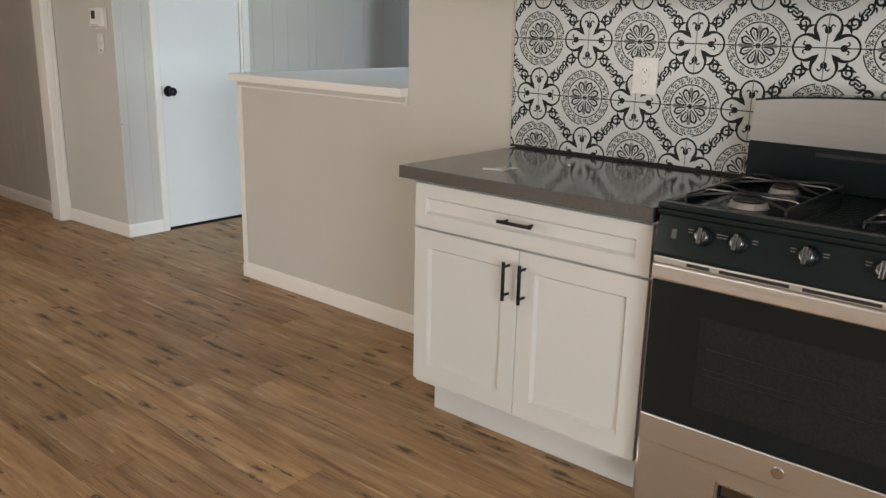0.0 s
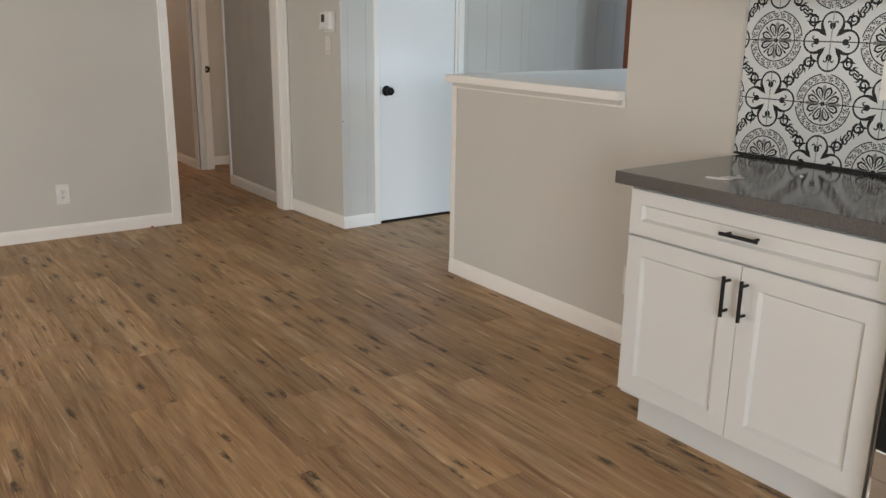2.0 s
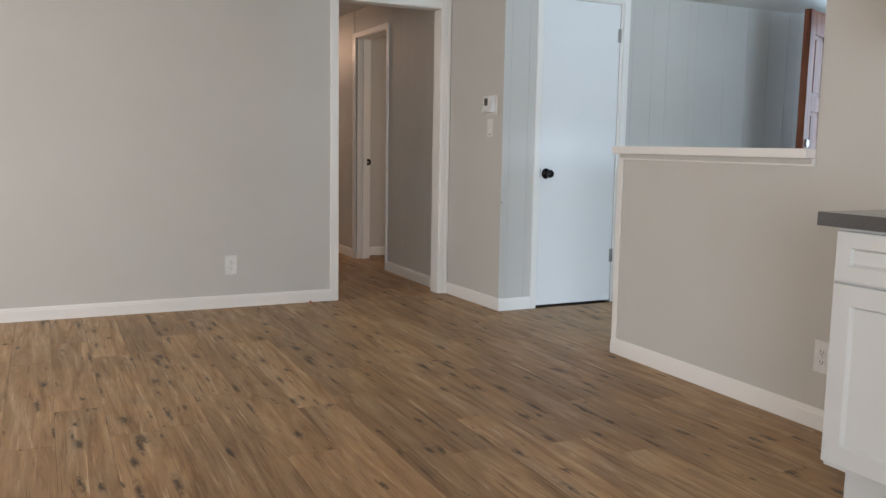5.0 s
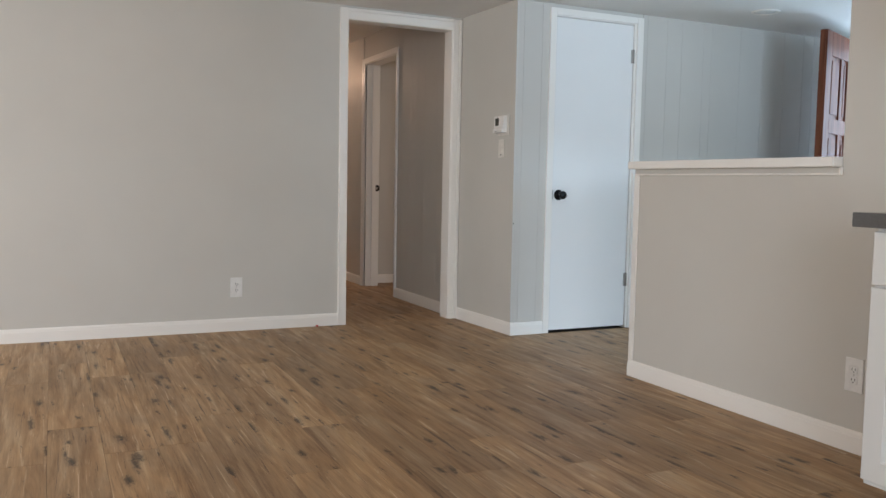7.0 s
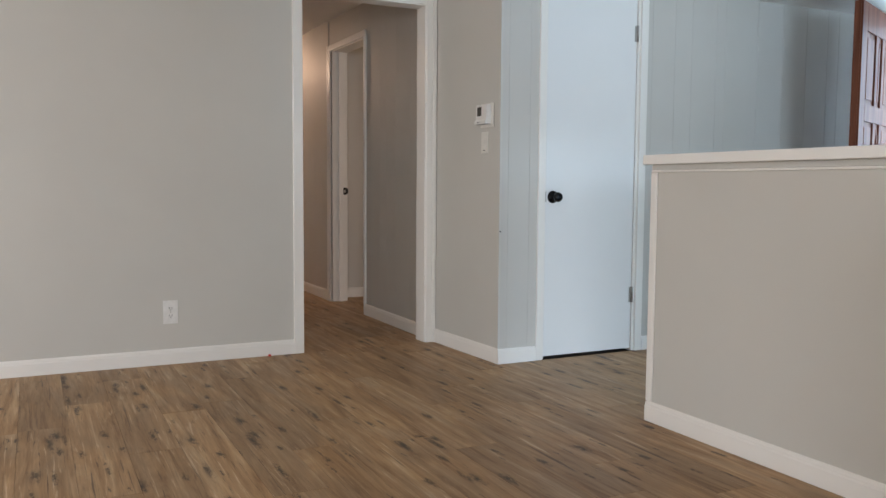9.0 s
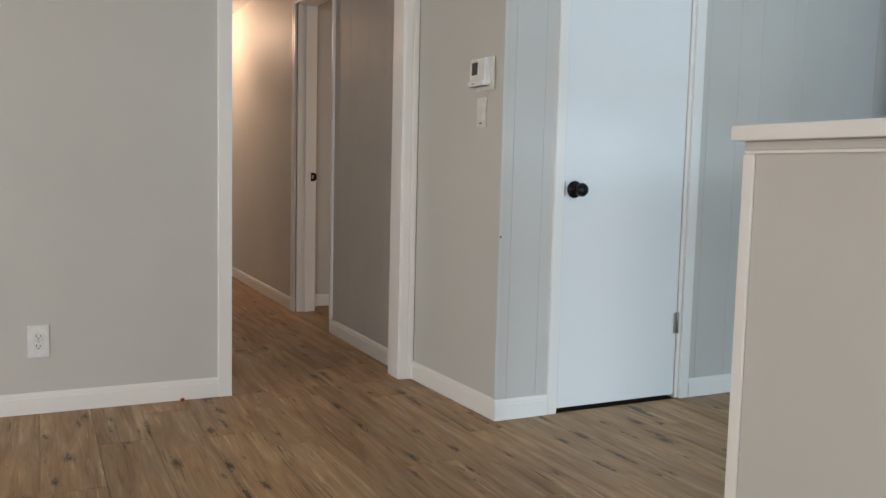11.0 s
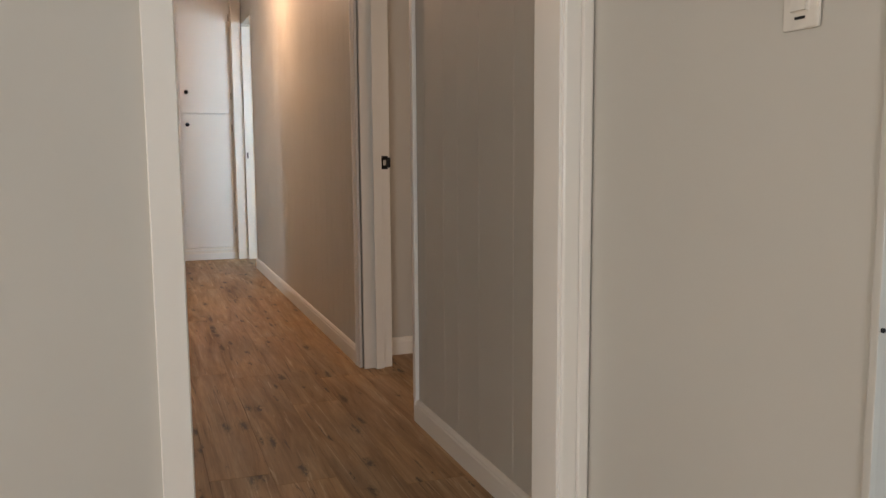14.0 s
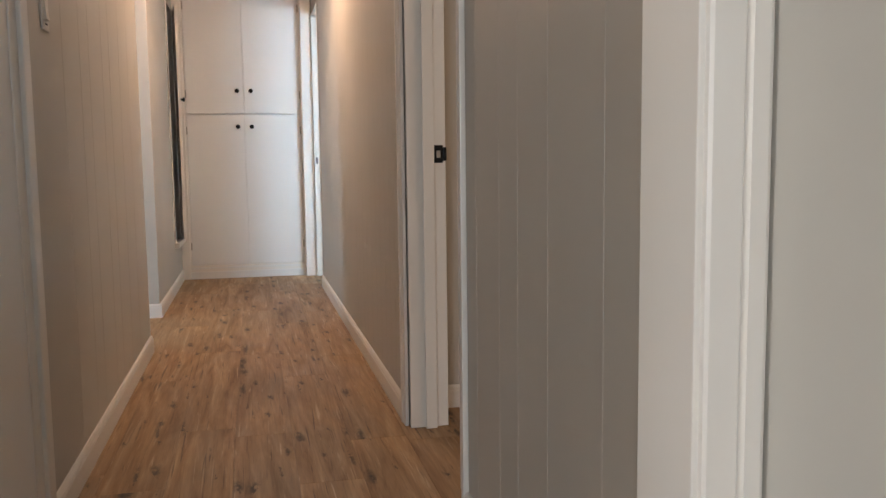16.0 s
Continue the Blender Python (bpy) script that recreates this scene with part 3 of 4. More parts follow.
# ---- front door, open ----
def front_door():
    d = thing("front_door", (-4.81, 5.515, 0), "red-brown carved wooden front door standing open", "door")
    # built along +x from the hinge, then swung inwards
    W, T = 0.86, 0.045
    part("slab", boxes((0.0, W, -T / 2 + 0.010, T / 2 - 0.010, 0.012, 2.04)), MAHOG, d)
    for s in (1, -1):
        y0, y1 = (T / 2 - 0.0098, T / 2 + 0.002) if s > 0 else (-T / 2 - 0.002, -T / 2 + 0.0098)
        for u, v in ((0, 0.115), (W - 0.115, W)):
            part("stile", boxes((u, v, y0, y1, 0.012, 2.04), bevel=0.003), MAHOG, d)
        for z0, z1 in ((0.012, 0.24), (0.72, 0.86), (1.36, 1.46), (1.88, 2.04)):
            part("rail", boxes((0.1155, W - 0.1155, y0, y1, z0, z1), bevel=0.003), MAHOG, d)
        for z0, z1 in ((0.2405, 0.7195), (0.8605, 1.3595), (1.4605, 1.8795)):
            for u, v in ((0.325, 0.385), (0.475, 0.535)):
                part("mullion", boxes((u, v, y0, y1, z0, z1), bevel=0.003), MAHOG, d)
            for k, (u, v) in enumerate(((0.1155, 0.3245), (0.3855, 0.4745), (0.5355, W - 0.1155))):
                ym = (y0 + 0.0002, y1 - 0.004) if s > 0 else (y0 + 0.004, y1 - 0.0002)
                pn = part("raised_panel", boxes((u + 0.028, v - 0.028, ym[0], ym[1], z0 + 0.03, z1 - 0.03), bevel=0.004), MAHOG, d)
                if k == 1 and z0 < 1.4:
                    for j in range(3):
                        zc = z0 + (z1 - z0) * (0.22 + 0.28 * j)
                        yy = y1 if s > 0 else y0
                        part("carving", boxes((u + 0.033, v - 0.033, yy - 0.006, yy + 0.002, zc - 0.045, zc + 0.045), bevel=0.006), MAHOG, pn)
    for s in (1, -1):
        part("door_knob", lathe([(0, 0), (0.032, 0), (0.03, 0.008), (0.012, 0.012), (0.012, 0.03), (0.026, 0.042), (0.026, 0.056), (0.012, 0.066), (0, 0.067)], 20, pose(W - 0.065, s * (T / 2 + 0.002), 1.0, -90 * s, 0, 0)), NICKEL, d, "brushed nickel door knob", True)
    part("deadbolt", lathe([(0, 0), (0.03, 0), (0.028, 0.012), (0, 0.014)], 20, pose(W - 0.065, T / 2 + 0.002, 1.14, -90, 0, 0)), NICKEL, d, "", True)
    for z in (0.25, 1.05, 1.8):
        part("hinge", lathe([(0, 0), (0.008, 0), (0.008, 0.1), (0, 0.1)], 10, pose(-0.006, -0.02, z)), NICKEL, d, "", True)
    d.rotation_euler = (0, 0, radians(-66.5))
    return d


front_door()
fr = thing("door_4", (0, 0, 0), "white front door frame", "doorway", kind="structure")
part("jamb", boxes((-4.89, -4.86, 5.535, 5.665, 0.001, 2.06), bevel=0.003), TRIM, fr)
part("jamb", boxes((-3.94, -3.91, 5.535, 5.665, 0.001, 2.06), bevel=0.003), TRIM, fr)
part("head_jamb", boxes((-4.89, -3.91, 5.535, 5.665, 2.061, 2.079), bevel=0.003), TRIM, fr)
part("casing", boxes((-4.945, -4.895, 5.52, 5.533, 0.001, 2.13), bevel=0.003), TRIM, fr)
part("casing", boxes((-3.905, -3.85, 5.52, 5.539, 0.001, 2.13), bevel=0.003), TRIM, fr)
part("head_casing", boxes((-4.894, -3.906, 5.52, 5.539, 2.081, 2.13), bevel=0.003), TRIM, fr)
part("threshold", boxes((-4.86, -3.94, 5.53, 5.68, 0.001, 0.02), bevel=0.004), ALUM, fr)


def security_door():
    s = thing("security_door", (-4.4, 5.72, 0), "black metal security screen door outside", "door")
    s.location = (0, 0, 0)
    for x0, x1 in ((-4.86, -4.815), (-3.985, -3.94)):
        part("frame_post", boxes((x0, x1, 5.69, 5.72, -0.12, 2.07), bevel=0.003), BLACK, s)
    for z in (0.0, 1.0, 2.03):
        part("frame_rail", boxes((-4.814, -3.986, 5.692, 5.718, z, z + 0.04), bevel=0.003), BLACK, s)
    for i in range(6):
        x = -4.7 + i * 0.12
        for z0, z1 in ((0.041, 0.999), (1.041, 2.029)):
            part("bar", boxes((x - 0.008, x + 0.008, 5.697, 5.713, z0, z1), bevel=0.002), BLACK, s)
    part("latch_box", boxes((-4.82, -4.77, 5.67, 5.689, 1.72, 1.86), bevel=0.006), BLACK, s)


security_door()


# ---- kitchen: base cabinet, worktop ----
def bar_pull(parent, p, q, out):
    """A round black bar pull between p and q, standing off by out on two posts."""
    p, q, o = Vector(p), Vector(q), Vector(out)
    d = (q - p).normalized()
    h = part("handle", tube([p + o, p + o + d * 0.001, q + o - d * 0.001, q + o], 0.0058, 12), BLACK, parent, "black bar handle", True)
    for s in (p + d * 0.016, q - d * 0.016):
        part("post", tube([s, s + o * 0.98], 0.0045, 10), BLACK, h)


def shaker(parent, name, x0, x1, z0, z1, yf, rail=0.060, t=0.019):
    """A shaker front facing -y: a mitreless frame with a sloped inner edge, and a recessed panel."""
    bm = bmesh.new()
    def ring(dx, y):
        return [bm.verts.new((x, y, z)) for x, z in ((x0 + dx, z0 + dx), (x1 - dx, z0 + dx), (x1 - dx, z1 - dx), (x0 + dx, z1 - dx))]
    rings = [ring(0.0, yf + t), ring(0.0, yf + 0.0015), ring(0.0015, yf), ring(rail, yf), ring(rail + 0.008, yf + 0.013)]
    for a, b in zip(rings, rings[1:]):
        for k in range(4):
            bm.faces.new((a[k], a[(k + 1) % 4], b[(k + 1) % 4], b[k]))
    f = part(name, bm, CABW, parent)
    part("panel", boxes((x0 + rail, x1 - rail, yf + 0.0128, yf + t - 0.001, z0 + rail, z1 - rail)), CABW, f)
    return f


def base_cabinet():
    c = thing("base_cabinet", (0, 0, 0), "white shaker base cabinet with drawer and two doors, black pulls", "cabinet")
    part("body", boxes((-2.010, -1.143, 2.131, YK - 0.002, 0.145, 0.868)), CABW, c)
    part("face_frame", boxes((-2.010, -1.143, 2.1295, 2.1309, 0.145, 0.868)), CABW, c)
    part("toe_kick", boxes((-2.012, -1.146, 2.234, YK - 0.002, 0.001, 0.1445)), CABW, c)
    dr = shaker(c, "drawer_front", -2.007, -1.146, 0.712, 0.858, 2.110, 0.046)
    bar_pull(dr, (-1.642, 2.110, 0.790), (-1.518, 2.110, 0.790), (0, -0.030, 0))
    a = shaker(c, "door", -2.007, -1.5775, 0.162, 0.704, 2.110)
    bar_pull(a, (-1.611, 2.110, 0.545), (-1.611, 2.110, 0.668), (0, -0.030, 0))
    b = shaker(c, "door", -1.5745, -1.146, 0.162, 0.704, 2.110)
    bar_pull(b, (-1.551, 2.110, 0.545), (-1.551, 2.110, 0.668), (0, -0.030, 0))


base_cabinet()
tagged(part("worktop", boxes((-2.060, -1.1385, 2.085, YK - 0.0015, 0.869, 0.910), bevel=0.003), QUARTZ), "dark grey polished quartz worktop on the cabinet", "worktop")
# second cabinet and worktop past the range
c2 = thing("base_cabinet", (0, 0, 0), "white shaker base cabinet beside the range", "cabinet")
part("body", boxes((-0.344, 0.60, 2.131, YK - 0.002, 0.145, 0.868)), CABW, c2)
part("toe_kick", boxes((-0.344, 0.60, 2.205, YK - 0.002, 0.001, 0.1445)), CABW, c2)
shaker(c2, "door", -0.341, 0.127, 0.162, 0.858, 2.110)
shaker(c2, "door", 0.130, 0.597, 0.162, 0.858, 2.110)
tagged(part("worktop", boxes((-0.347, 0.62, 2.085, YK - 0.0015, 0.869, 0.910), bevel=0.003), QUARTZ), "dark grey polished quartz worktop beside the range", "worktop")

def wall_cabinet(x0, x1, label):
    u = thing("wall_cabinet", (0, 0, 0), label, "cabinet", "wall cabinets")
    part("body", boxes((x0, x1, 2.43, YK - 0.002, 1.458, H - 0.002), bevel=0.001), CABW, u)
    xm = (x0 + x1) / 2
    for a, b2 in ((x0 + 0.003, xm - 0.0015), (xm + 0.0015, x1 - 0.003)):
        dd = shaker(u, "door", a, b2, 1.462, H - 0.03, 2.4105)
        hx = b2 - 0.04 if a < xm - 0.1 else a + 0.04
        bar_pull(dd, (hx, 2.4105, 1.50), (hx, 2.4105, 1.63), (0, -0.030, 0))


wall_cabinet(-2.075, -1.125, "white shaker wall cabinet above the tiles")
wall_cabinet(-1.122, -0.350, "white shaker wall cabinet above the range")
wall_cabinet(-0.347, 0.62, "white shaker wall cabinet above the tiles")

# loose white clips left on the worktop
def clip(m, length, group):
    bm = boxes((0, length, -0.006, 0.006, 0.0003, 0.0055), (length - 0.012, length, -0.006, 0.024, 0.0003, 0.0055), bevel=0.0012)
    bmesh.ops.transform(bm, matrix=m, verts=bm.verts)
    tagged(part("plastic_clip", bm, PAPER), "small white plastic clip lying on the worktop", "clip", group)


clip(pose(-1.782, 2.255, 0.910, 0, 0, 62), 0.075, "clips on the worktop")
clip(pose(-1.748, 2.245, 0.910, 0, 0, 105), 0.055, "clips on the worktop")
clip(pose(-1.815, 2.225, 0.910, 0, 0, 20), 0.07, "clips on the worktop")
tagged(part("plastic_clip", boxes((-1.672, -1.663, 2.502, 2.509, 0.9103, 0.9135), bevel=0.001), PAPER), "tiny white plastic crumb on the worktop", "clip")


# ---- range ----
def gas_range():
    r = thing("gas_range", (0, 0, 0), "black and stainless steel freestanding gas range", "range")
    x0, x1, xc = -1.093, -0.335, -0.714
    part("body", boxes((x0 + 0.004, x1 - 0.004, 2.045, 2.68, 0.05, 0.900)), ENAMEL, r)
    for x in (x0 + 0.05, x1 - 0.05):
        for y in (2.12, 2.62):
            part("foot", lathe([(0, 0), (0.018, 0), (0.018, 0.049), (0, 0.05)], 12, pose(x, y, -0.0065)), BLACK, r)
    # storage drawer with a recessed grip
    y0, y1, g0, g1 = 2.012, 2.044, xc - 0.150, xc + 0.150
    dr = part("drawer", boxes((x0 + 0.004, x1 - 0.004, y0, y1, 0.062, 0.1585)), STEEL, r, "stainless steel drawer front")
    for b in ((x0 + 0.004, g0, y0, y1, 0.1585, 0.262), (g1, x1 - 0.004, y0, y1, 0.1585, 0.262), (g0, g1, y0, y1, 0.219, 0.262)):
        part("drawer_panel", boxes(b), STEEL, dr)
    for px in (x0 + 0.004, x1 - 0.004):
        part("drawer_end", tube([(px, y0 + 0.010, 0.064), (px, y0 + 0.010, 0.260)], 0.0095, 12), STEEL, dr, "", True)
    part("drawer_grip", boxes((g0 + 0.001, g1 - 0.001, y0 + 0.016, y1 - 0.001, 0.161, 0.217)), DARKCHROME, dr)
    for b in ((g0, g1, y0 - 0.003, y0 + 0.001, 0.212, 0.220), (g0, g1, y0 - 0.003, y0 + 0.001, 0.158, 0.164), (g0 - 0.002, g0 + 0.004, y0 - 0.003, y0 + 0.001, 0.158, 0.220), (g1 - 0.004, g1 + 0.002, y0 - 0.003, y0 + 0.001, 0.158, 0.220)):
        part("grip_rim", boxes(b, bevel=0.0015), CHROME, dr)
    # oven door
    d = part("oven_door", boxes((x0 + 0.002, x1 - 0.002, 2.006, 2.044, 0.264, 0.345), bevel=0.004), STEEL, r, "stainless steel oven door edge")
    part("glass", boxes((x0 + 0.002, x1 - 0.002, 2.008, 2.040, 0.3455, 0.727), bevel=0.003), GLASSB, d, "black oven door glass")
    part("oven_window", boxes((xc - 0.235, xc + 0.235, 2.0070, 2.0078, 0.405, 0.650)), SCREENP, d, "dark patterned oven window")
    for z in (0.50, 0.515, 0.57):
        part("oven_rack_line", boxes((xc - 0.215, xc + 0.215, 2.0066, 2.0069, z, z + 0.0016)), IRON, d)
    part("top_trim", boxes((x0 + 0.002, x1 - 0.002, 1.995, 2.040, 0.7275, 0.772), bevel=0.007, seg=3), STEEL, d, "stainless steel door trim")
    part("vent_strip", boxes((x0 + 0.002, x1 - 0.002, 2.000, 2.040, 0.7725, 0.790), bevel=0.003), STEEL, d)
    for u, v in ((-0.285, -0.225), (-0.200, -0.030), (0.0, 0.170), (0.20, 0.31)):
        part("vent_slot", boxes((xc + u, xc + v, 1.9985, 2.0005, 0.7765, 0.7845)), DARKSLOT, d)
    part("badge", lathe([(0, 0), (0.016, 0), (0.016, 0.002), (0.013, 0.003), (0, 0.003)], 24, pose(xc, 2.0062, 0.305, 90, 0, 0)), CHROME, d, "round maker's badge, plain")
    # sloping control panel
    pts = [(2.040, 0.791), (2.002, 0.791), (2.000, 0.800), (2.022, 0.893), (2.030, 0.900), (2.075, 0.900)]
    cp = part("control_panel", extrude([(x0, y, z) for y, z in pts], (x1 - x0, 0, 0)), ENAMEL, r, "glossy black control panel")
    for k, x in enumerate((-0.966, -0.877, xc, -0.551, -0.462)):
        kz = 0.858
        m = pose(x, 2.0132, kz, 76, 0, 0)
        kb = part("knob", lathe([(0, 0), (0.024, 0), (0.025, 0.004), (0.0235, 0.008), (0.021, 0.022), (0.019, 0.026), (0, 0.0265)], 24, m), ENAMEL, cp, "control knob with chrome cap", True)
        grip = boxes((-0.006, 0.006, -0.021, 0.021, 0.0255, 0.036), bevel=0.003)
        bmesh.ops.transform(grip, matrix=m, verts=grip.verts)
        part("grip", grip, DARKCHROME, kb)
        part("knob_face", lathe([(0, 0.0266), (0.0165, 0.0266), (0.0165, 0.0274), (0.012, 0.0278), (0, 0.0278)], 24, m), DARKCHROME, kb, "dark chrome knob face", True)
        for s in (-1, 1):
            mk = boxes((s * 0.037 - 0.007, s * 0.037 + 0.007, 0.010, 0.0125, 0, 0.0006), (s * 0.037 - 0.006, s * 0.037 + 0.006, 0.003, 0.0055, 0, 0.0006))
            bmesh.ops.transform(mk, matrix=m, verts=mk.verts)
            part("marking", mk, GREYINK, cp)
    lk = boxes((-0.007, 0.007, -0.012, 0.012, 0, 0.002), bevel=0.0008)
    bmesh.ops.transform(lk, matrix=pose(-1.045, 2.0115, 0.852, 76, 0, 0), verts=lk.verts)
    part("marking", lk, DIMINK, cp)
    # cooktop: a rimmed tray
    ct = part("cooktop", boxes((x0, x1, 2.002, 2.60, 0.9005, 0.914), bevel=0.005), ENAMEL, r, "glossy black enamel cooktop")
    for bd in ((x0, x1, 2.002, 2.040, 0.9145, 0.931), (x0, x0 + 0.030, 2.0405, 2.56, 0.9145, 0.931), (x1 - 0.030, x1, 2.0405, 2.56, 0.9145, 0.931)):
        part("rim", boxes(bd, bevel=0.006, seg=3), ENAMEL, ct)
    for bx in (xc - 0.215, xc + 0.215):
        for by in (2.185, 2.445):
            rr = 0.045 if by < 2.3 else 0.036
            bn = part("burner", lathe([(0, 0), (rr + 0.007, 0.0), (rr + 0.006, 0.003), (rr + 0.003, 0.005), (rr + 0.002, 0.014), (rr - 0.002, 0.016), (0, 0.016)], 32, pose(bx, by, 0.9143)), ALUM, ct, "aluminium gas burner", True)
            part("burner_cap", lathe([(0, 0), (rr - 0.004, 0), (rr - 0.002, 0.004), (rr - 0.008, 0.009), (0, 0.010)], 28, pose(bx, by, 0.9305)), IRON, bn, "", True)
    # wire grates, one over each pair of burners
    for gx in (xc - 0.215, xc + 0.215):
        g = None
        for sd in (-1, 1):
            ex = gx + sd * 0.128
            rail = tube([(ex, 2.085, 0.917), (ex, 2.085, 0.936), (ex, 2.095, 0.940), (ex, 2.530, 0.940), (ex, 2.540, 0.936), (ex, 2.540, 0.917)], 0.0036)
            g = part("grate" if g is None else "rail", rail, IRON, g or ct, "glossy black wire grate" if g is None else "", True)
        for by in (2.185, 2.445):
            for sd in (-1, 1):
                pts = [(gx - 0.128, by + sd * 0.098, 0.940), (gx - 0.085, by + sd * 0.075, 0.946), (gx - 0.035, by + sd * 0.022, 0.949), (gx, by + sd * 0.012, 0.949), (gx + 0.035, by + sd * 0.022, 0.949), (gx + 0.085, by + sd * 0.075, 0.946), (gx + 0.128, by + sd * 0.098, 0.940)]
                part("wire", tube(pts, 0.0033), IRON, g, "", True)
            part("wire", tube([(gx - 0.128, by, 0.940), (gx - 0.11, by, 0.945), (gx + 0.11, by, 0.945), (gx + 0.128, by, 0.940)], 0.0030), CHROME, g, "", True)
    # back guard: black riser, arched steel panel
    bg = part("back_guard", boxes((x0 + 0.002, x1 - 0.002, 2.562, 2.68, 0.9145, 1.040), bevel=0.004), ENAMEL, r, "black back guard with steel panel")
    n = 24
    ring = [(x0 + 0.004, 2.552, 1.0405)] + [(x0 + 0.012 + (x1 - x0 - 0.024) * i / n, 2.552, 1.160 + 0.024 * math.sin(math.pi * i / n) ** 0.8) for i in range(n + 1)] + [(x1 - 0.004, 2.552, 1.0405)]
    part("steel_panel", extrude(ring, (0, 0.10, 0)), BACKSTEEL, bg, "brushed stainless steel panel with arched top")
    ring2 = [(x, 2.5515, z + (0.003 if z > 1.1 else 0)) for x, _, z in ring[1:-1]] + [(x, 2.5515, z - 0.003) for x, _, z in ring[-2:0:-1]]
    part("top_edge", extrude(ring2, (0, 0.102, 0)), ENAMEL, bg)
    part("vent_slot", boxes((xc - 0.18, xc + 0.18, 2.5615, 2.5625, 1.012, 1.022)), IRON, bg)
    r.location = (-0.019, 0.052, 0.007)


gas_range()


# ---- wall plates ----
def duplex_outlet(m, label, group="wall outlets"):
    """A duplex outlet facing +z of m, its height along y."""
    ob = thing("wall_outlet", (0, 0, 0), label, "outlet", group)
    part("cover_plate", boxes((-0.038, 0.038, -0.063, 0.063, 0, 0.005), bevel=0.002), PLASTIC, ob)
    for s in (-1, 1):
        rc = part("receptacle", boxes((-0.0165, 0.0165, s * 0.0195 - 0.0135, s * 0.0195 + 0.0135, 0.0045, 0.007), bevel=0.003), PLASTIC, ob)
        part("slots", boxes((-0.0080, -0.0052, s * 0.0195 - 0.002, s * 0.0195 + 0.007, 0.0068, 0.0073), (0.0052, 0.0080, s * 0.0195 - 0.002, s * 0.0195 + 0.006, 0.0068, 0.0073), (-0.0026, 0.0026, s * 0.0195 - 0.0098, s * 0.0195 - 0.0055, 0.0068, 0.0073)), DARKSLOT, rc)
    part("screw", lathe([(0, 0), (0.003, 0), (0.002, 0.0012), (0, 0.0012)], 10, pose(0, 0, 0.005)), NICKEL, ob)
    ob.matrix_world = m
    return ob


duplex_outlet(pose(XW, 1.117, 0.282) @ pose(0, 0, 0, 90, 0, 90), "white duplex outlet low on the greige wall")
duplex_outlet(pose(-2.535, YK, 0.290) @ pose(0, 0, 0, 90, 0, 0), "white duplex outlet low on the half wall side")


def decora_outlet():
    ob = thing("wall_outlet", (0, 0, 0), "white square-faced outlet on the patterned tiles", "outlet", "wall outlets")
    part("cover_plate", boxes((-0.046, 0.046, -0.061, 0.061, 0, 0.006), bevel=0.0034), PLASTIC, ob)
    f = part("receptacle", boxes((-0.0165, 0.0165, -0.0335, 0.0335, 0.0055, 0.0085), bevel=0.0015), PLASTIC, ob)
    for s in (-1, 1):
        part("slots", boxes((-0.0075, -0.0058, s * 0.019 - 0.003, s * 0.019 + 0.006, 0.0083, 0.0088), (0.0058, 0.0075, s * 0.019 - 0.003, s * 0.019 + 0.005, 0.0083, 0.0088), (-0.002, 0.002, s * 0.019 - 0.0085, s * 0.019 - 0.005, 0.0083, 0.0088)), DARKSLOT, f)
    ob.matrix_world = pose(-1.528, YK - 0.0125, 1.208) @ pose(0, 0, 0, 90, 0, 0)


decora_outlet()


def rocker_switch(m, label):
    ob = thing("light_switch", (0, 0, 0), label, "light switch", "light switches")
    part("cover_plate", boxes((-0.036, 0.036, -0.059, 0.059, 0, 0.006), bevel=0.0034), IVORY, ob)
    part("frame", boxes((-0.0175, 0.0175, -0.0345, 0.0345, 0.0055, 0.0072), bevel=0.001), IVORY, ob)
    part("rocker", extrude([(-0.0155, -0.032, 0.0070), (-0.0155, 0.032, 0.0070), (-0.0155, 0.032, 0.0078), (-0.0155, 0.0, 0.0088), (-0.0155, -0.032, 0.0122)], (0.031, 0, 0)), IVORY, ob)
    part("slider", boxes((-0.010, 0.010, -0.044, -0.040, 0.0058, 0.0072)), DARKSLOT, ob)
    ob.matrix_world = m


rocker_switch(pose(-5.214, 2.7145, 1.203) @ pose(0, 0, 0, 90, 0, 0), "ivory rocker light switch below the thermostat")
rocker_switch(pose(-7.36, YL + 0.006, 1.285) @ pose(0, 0, 0, 90, 0, 180), "ivory rocker light switch on the hall wall")


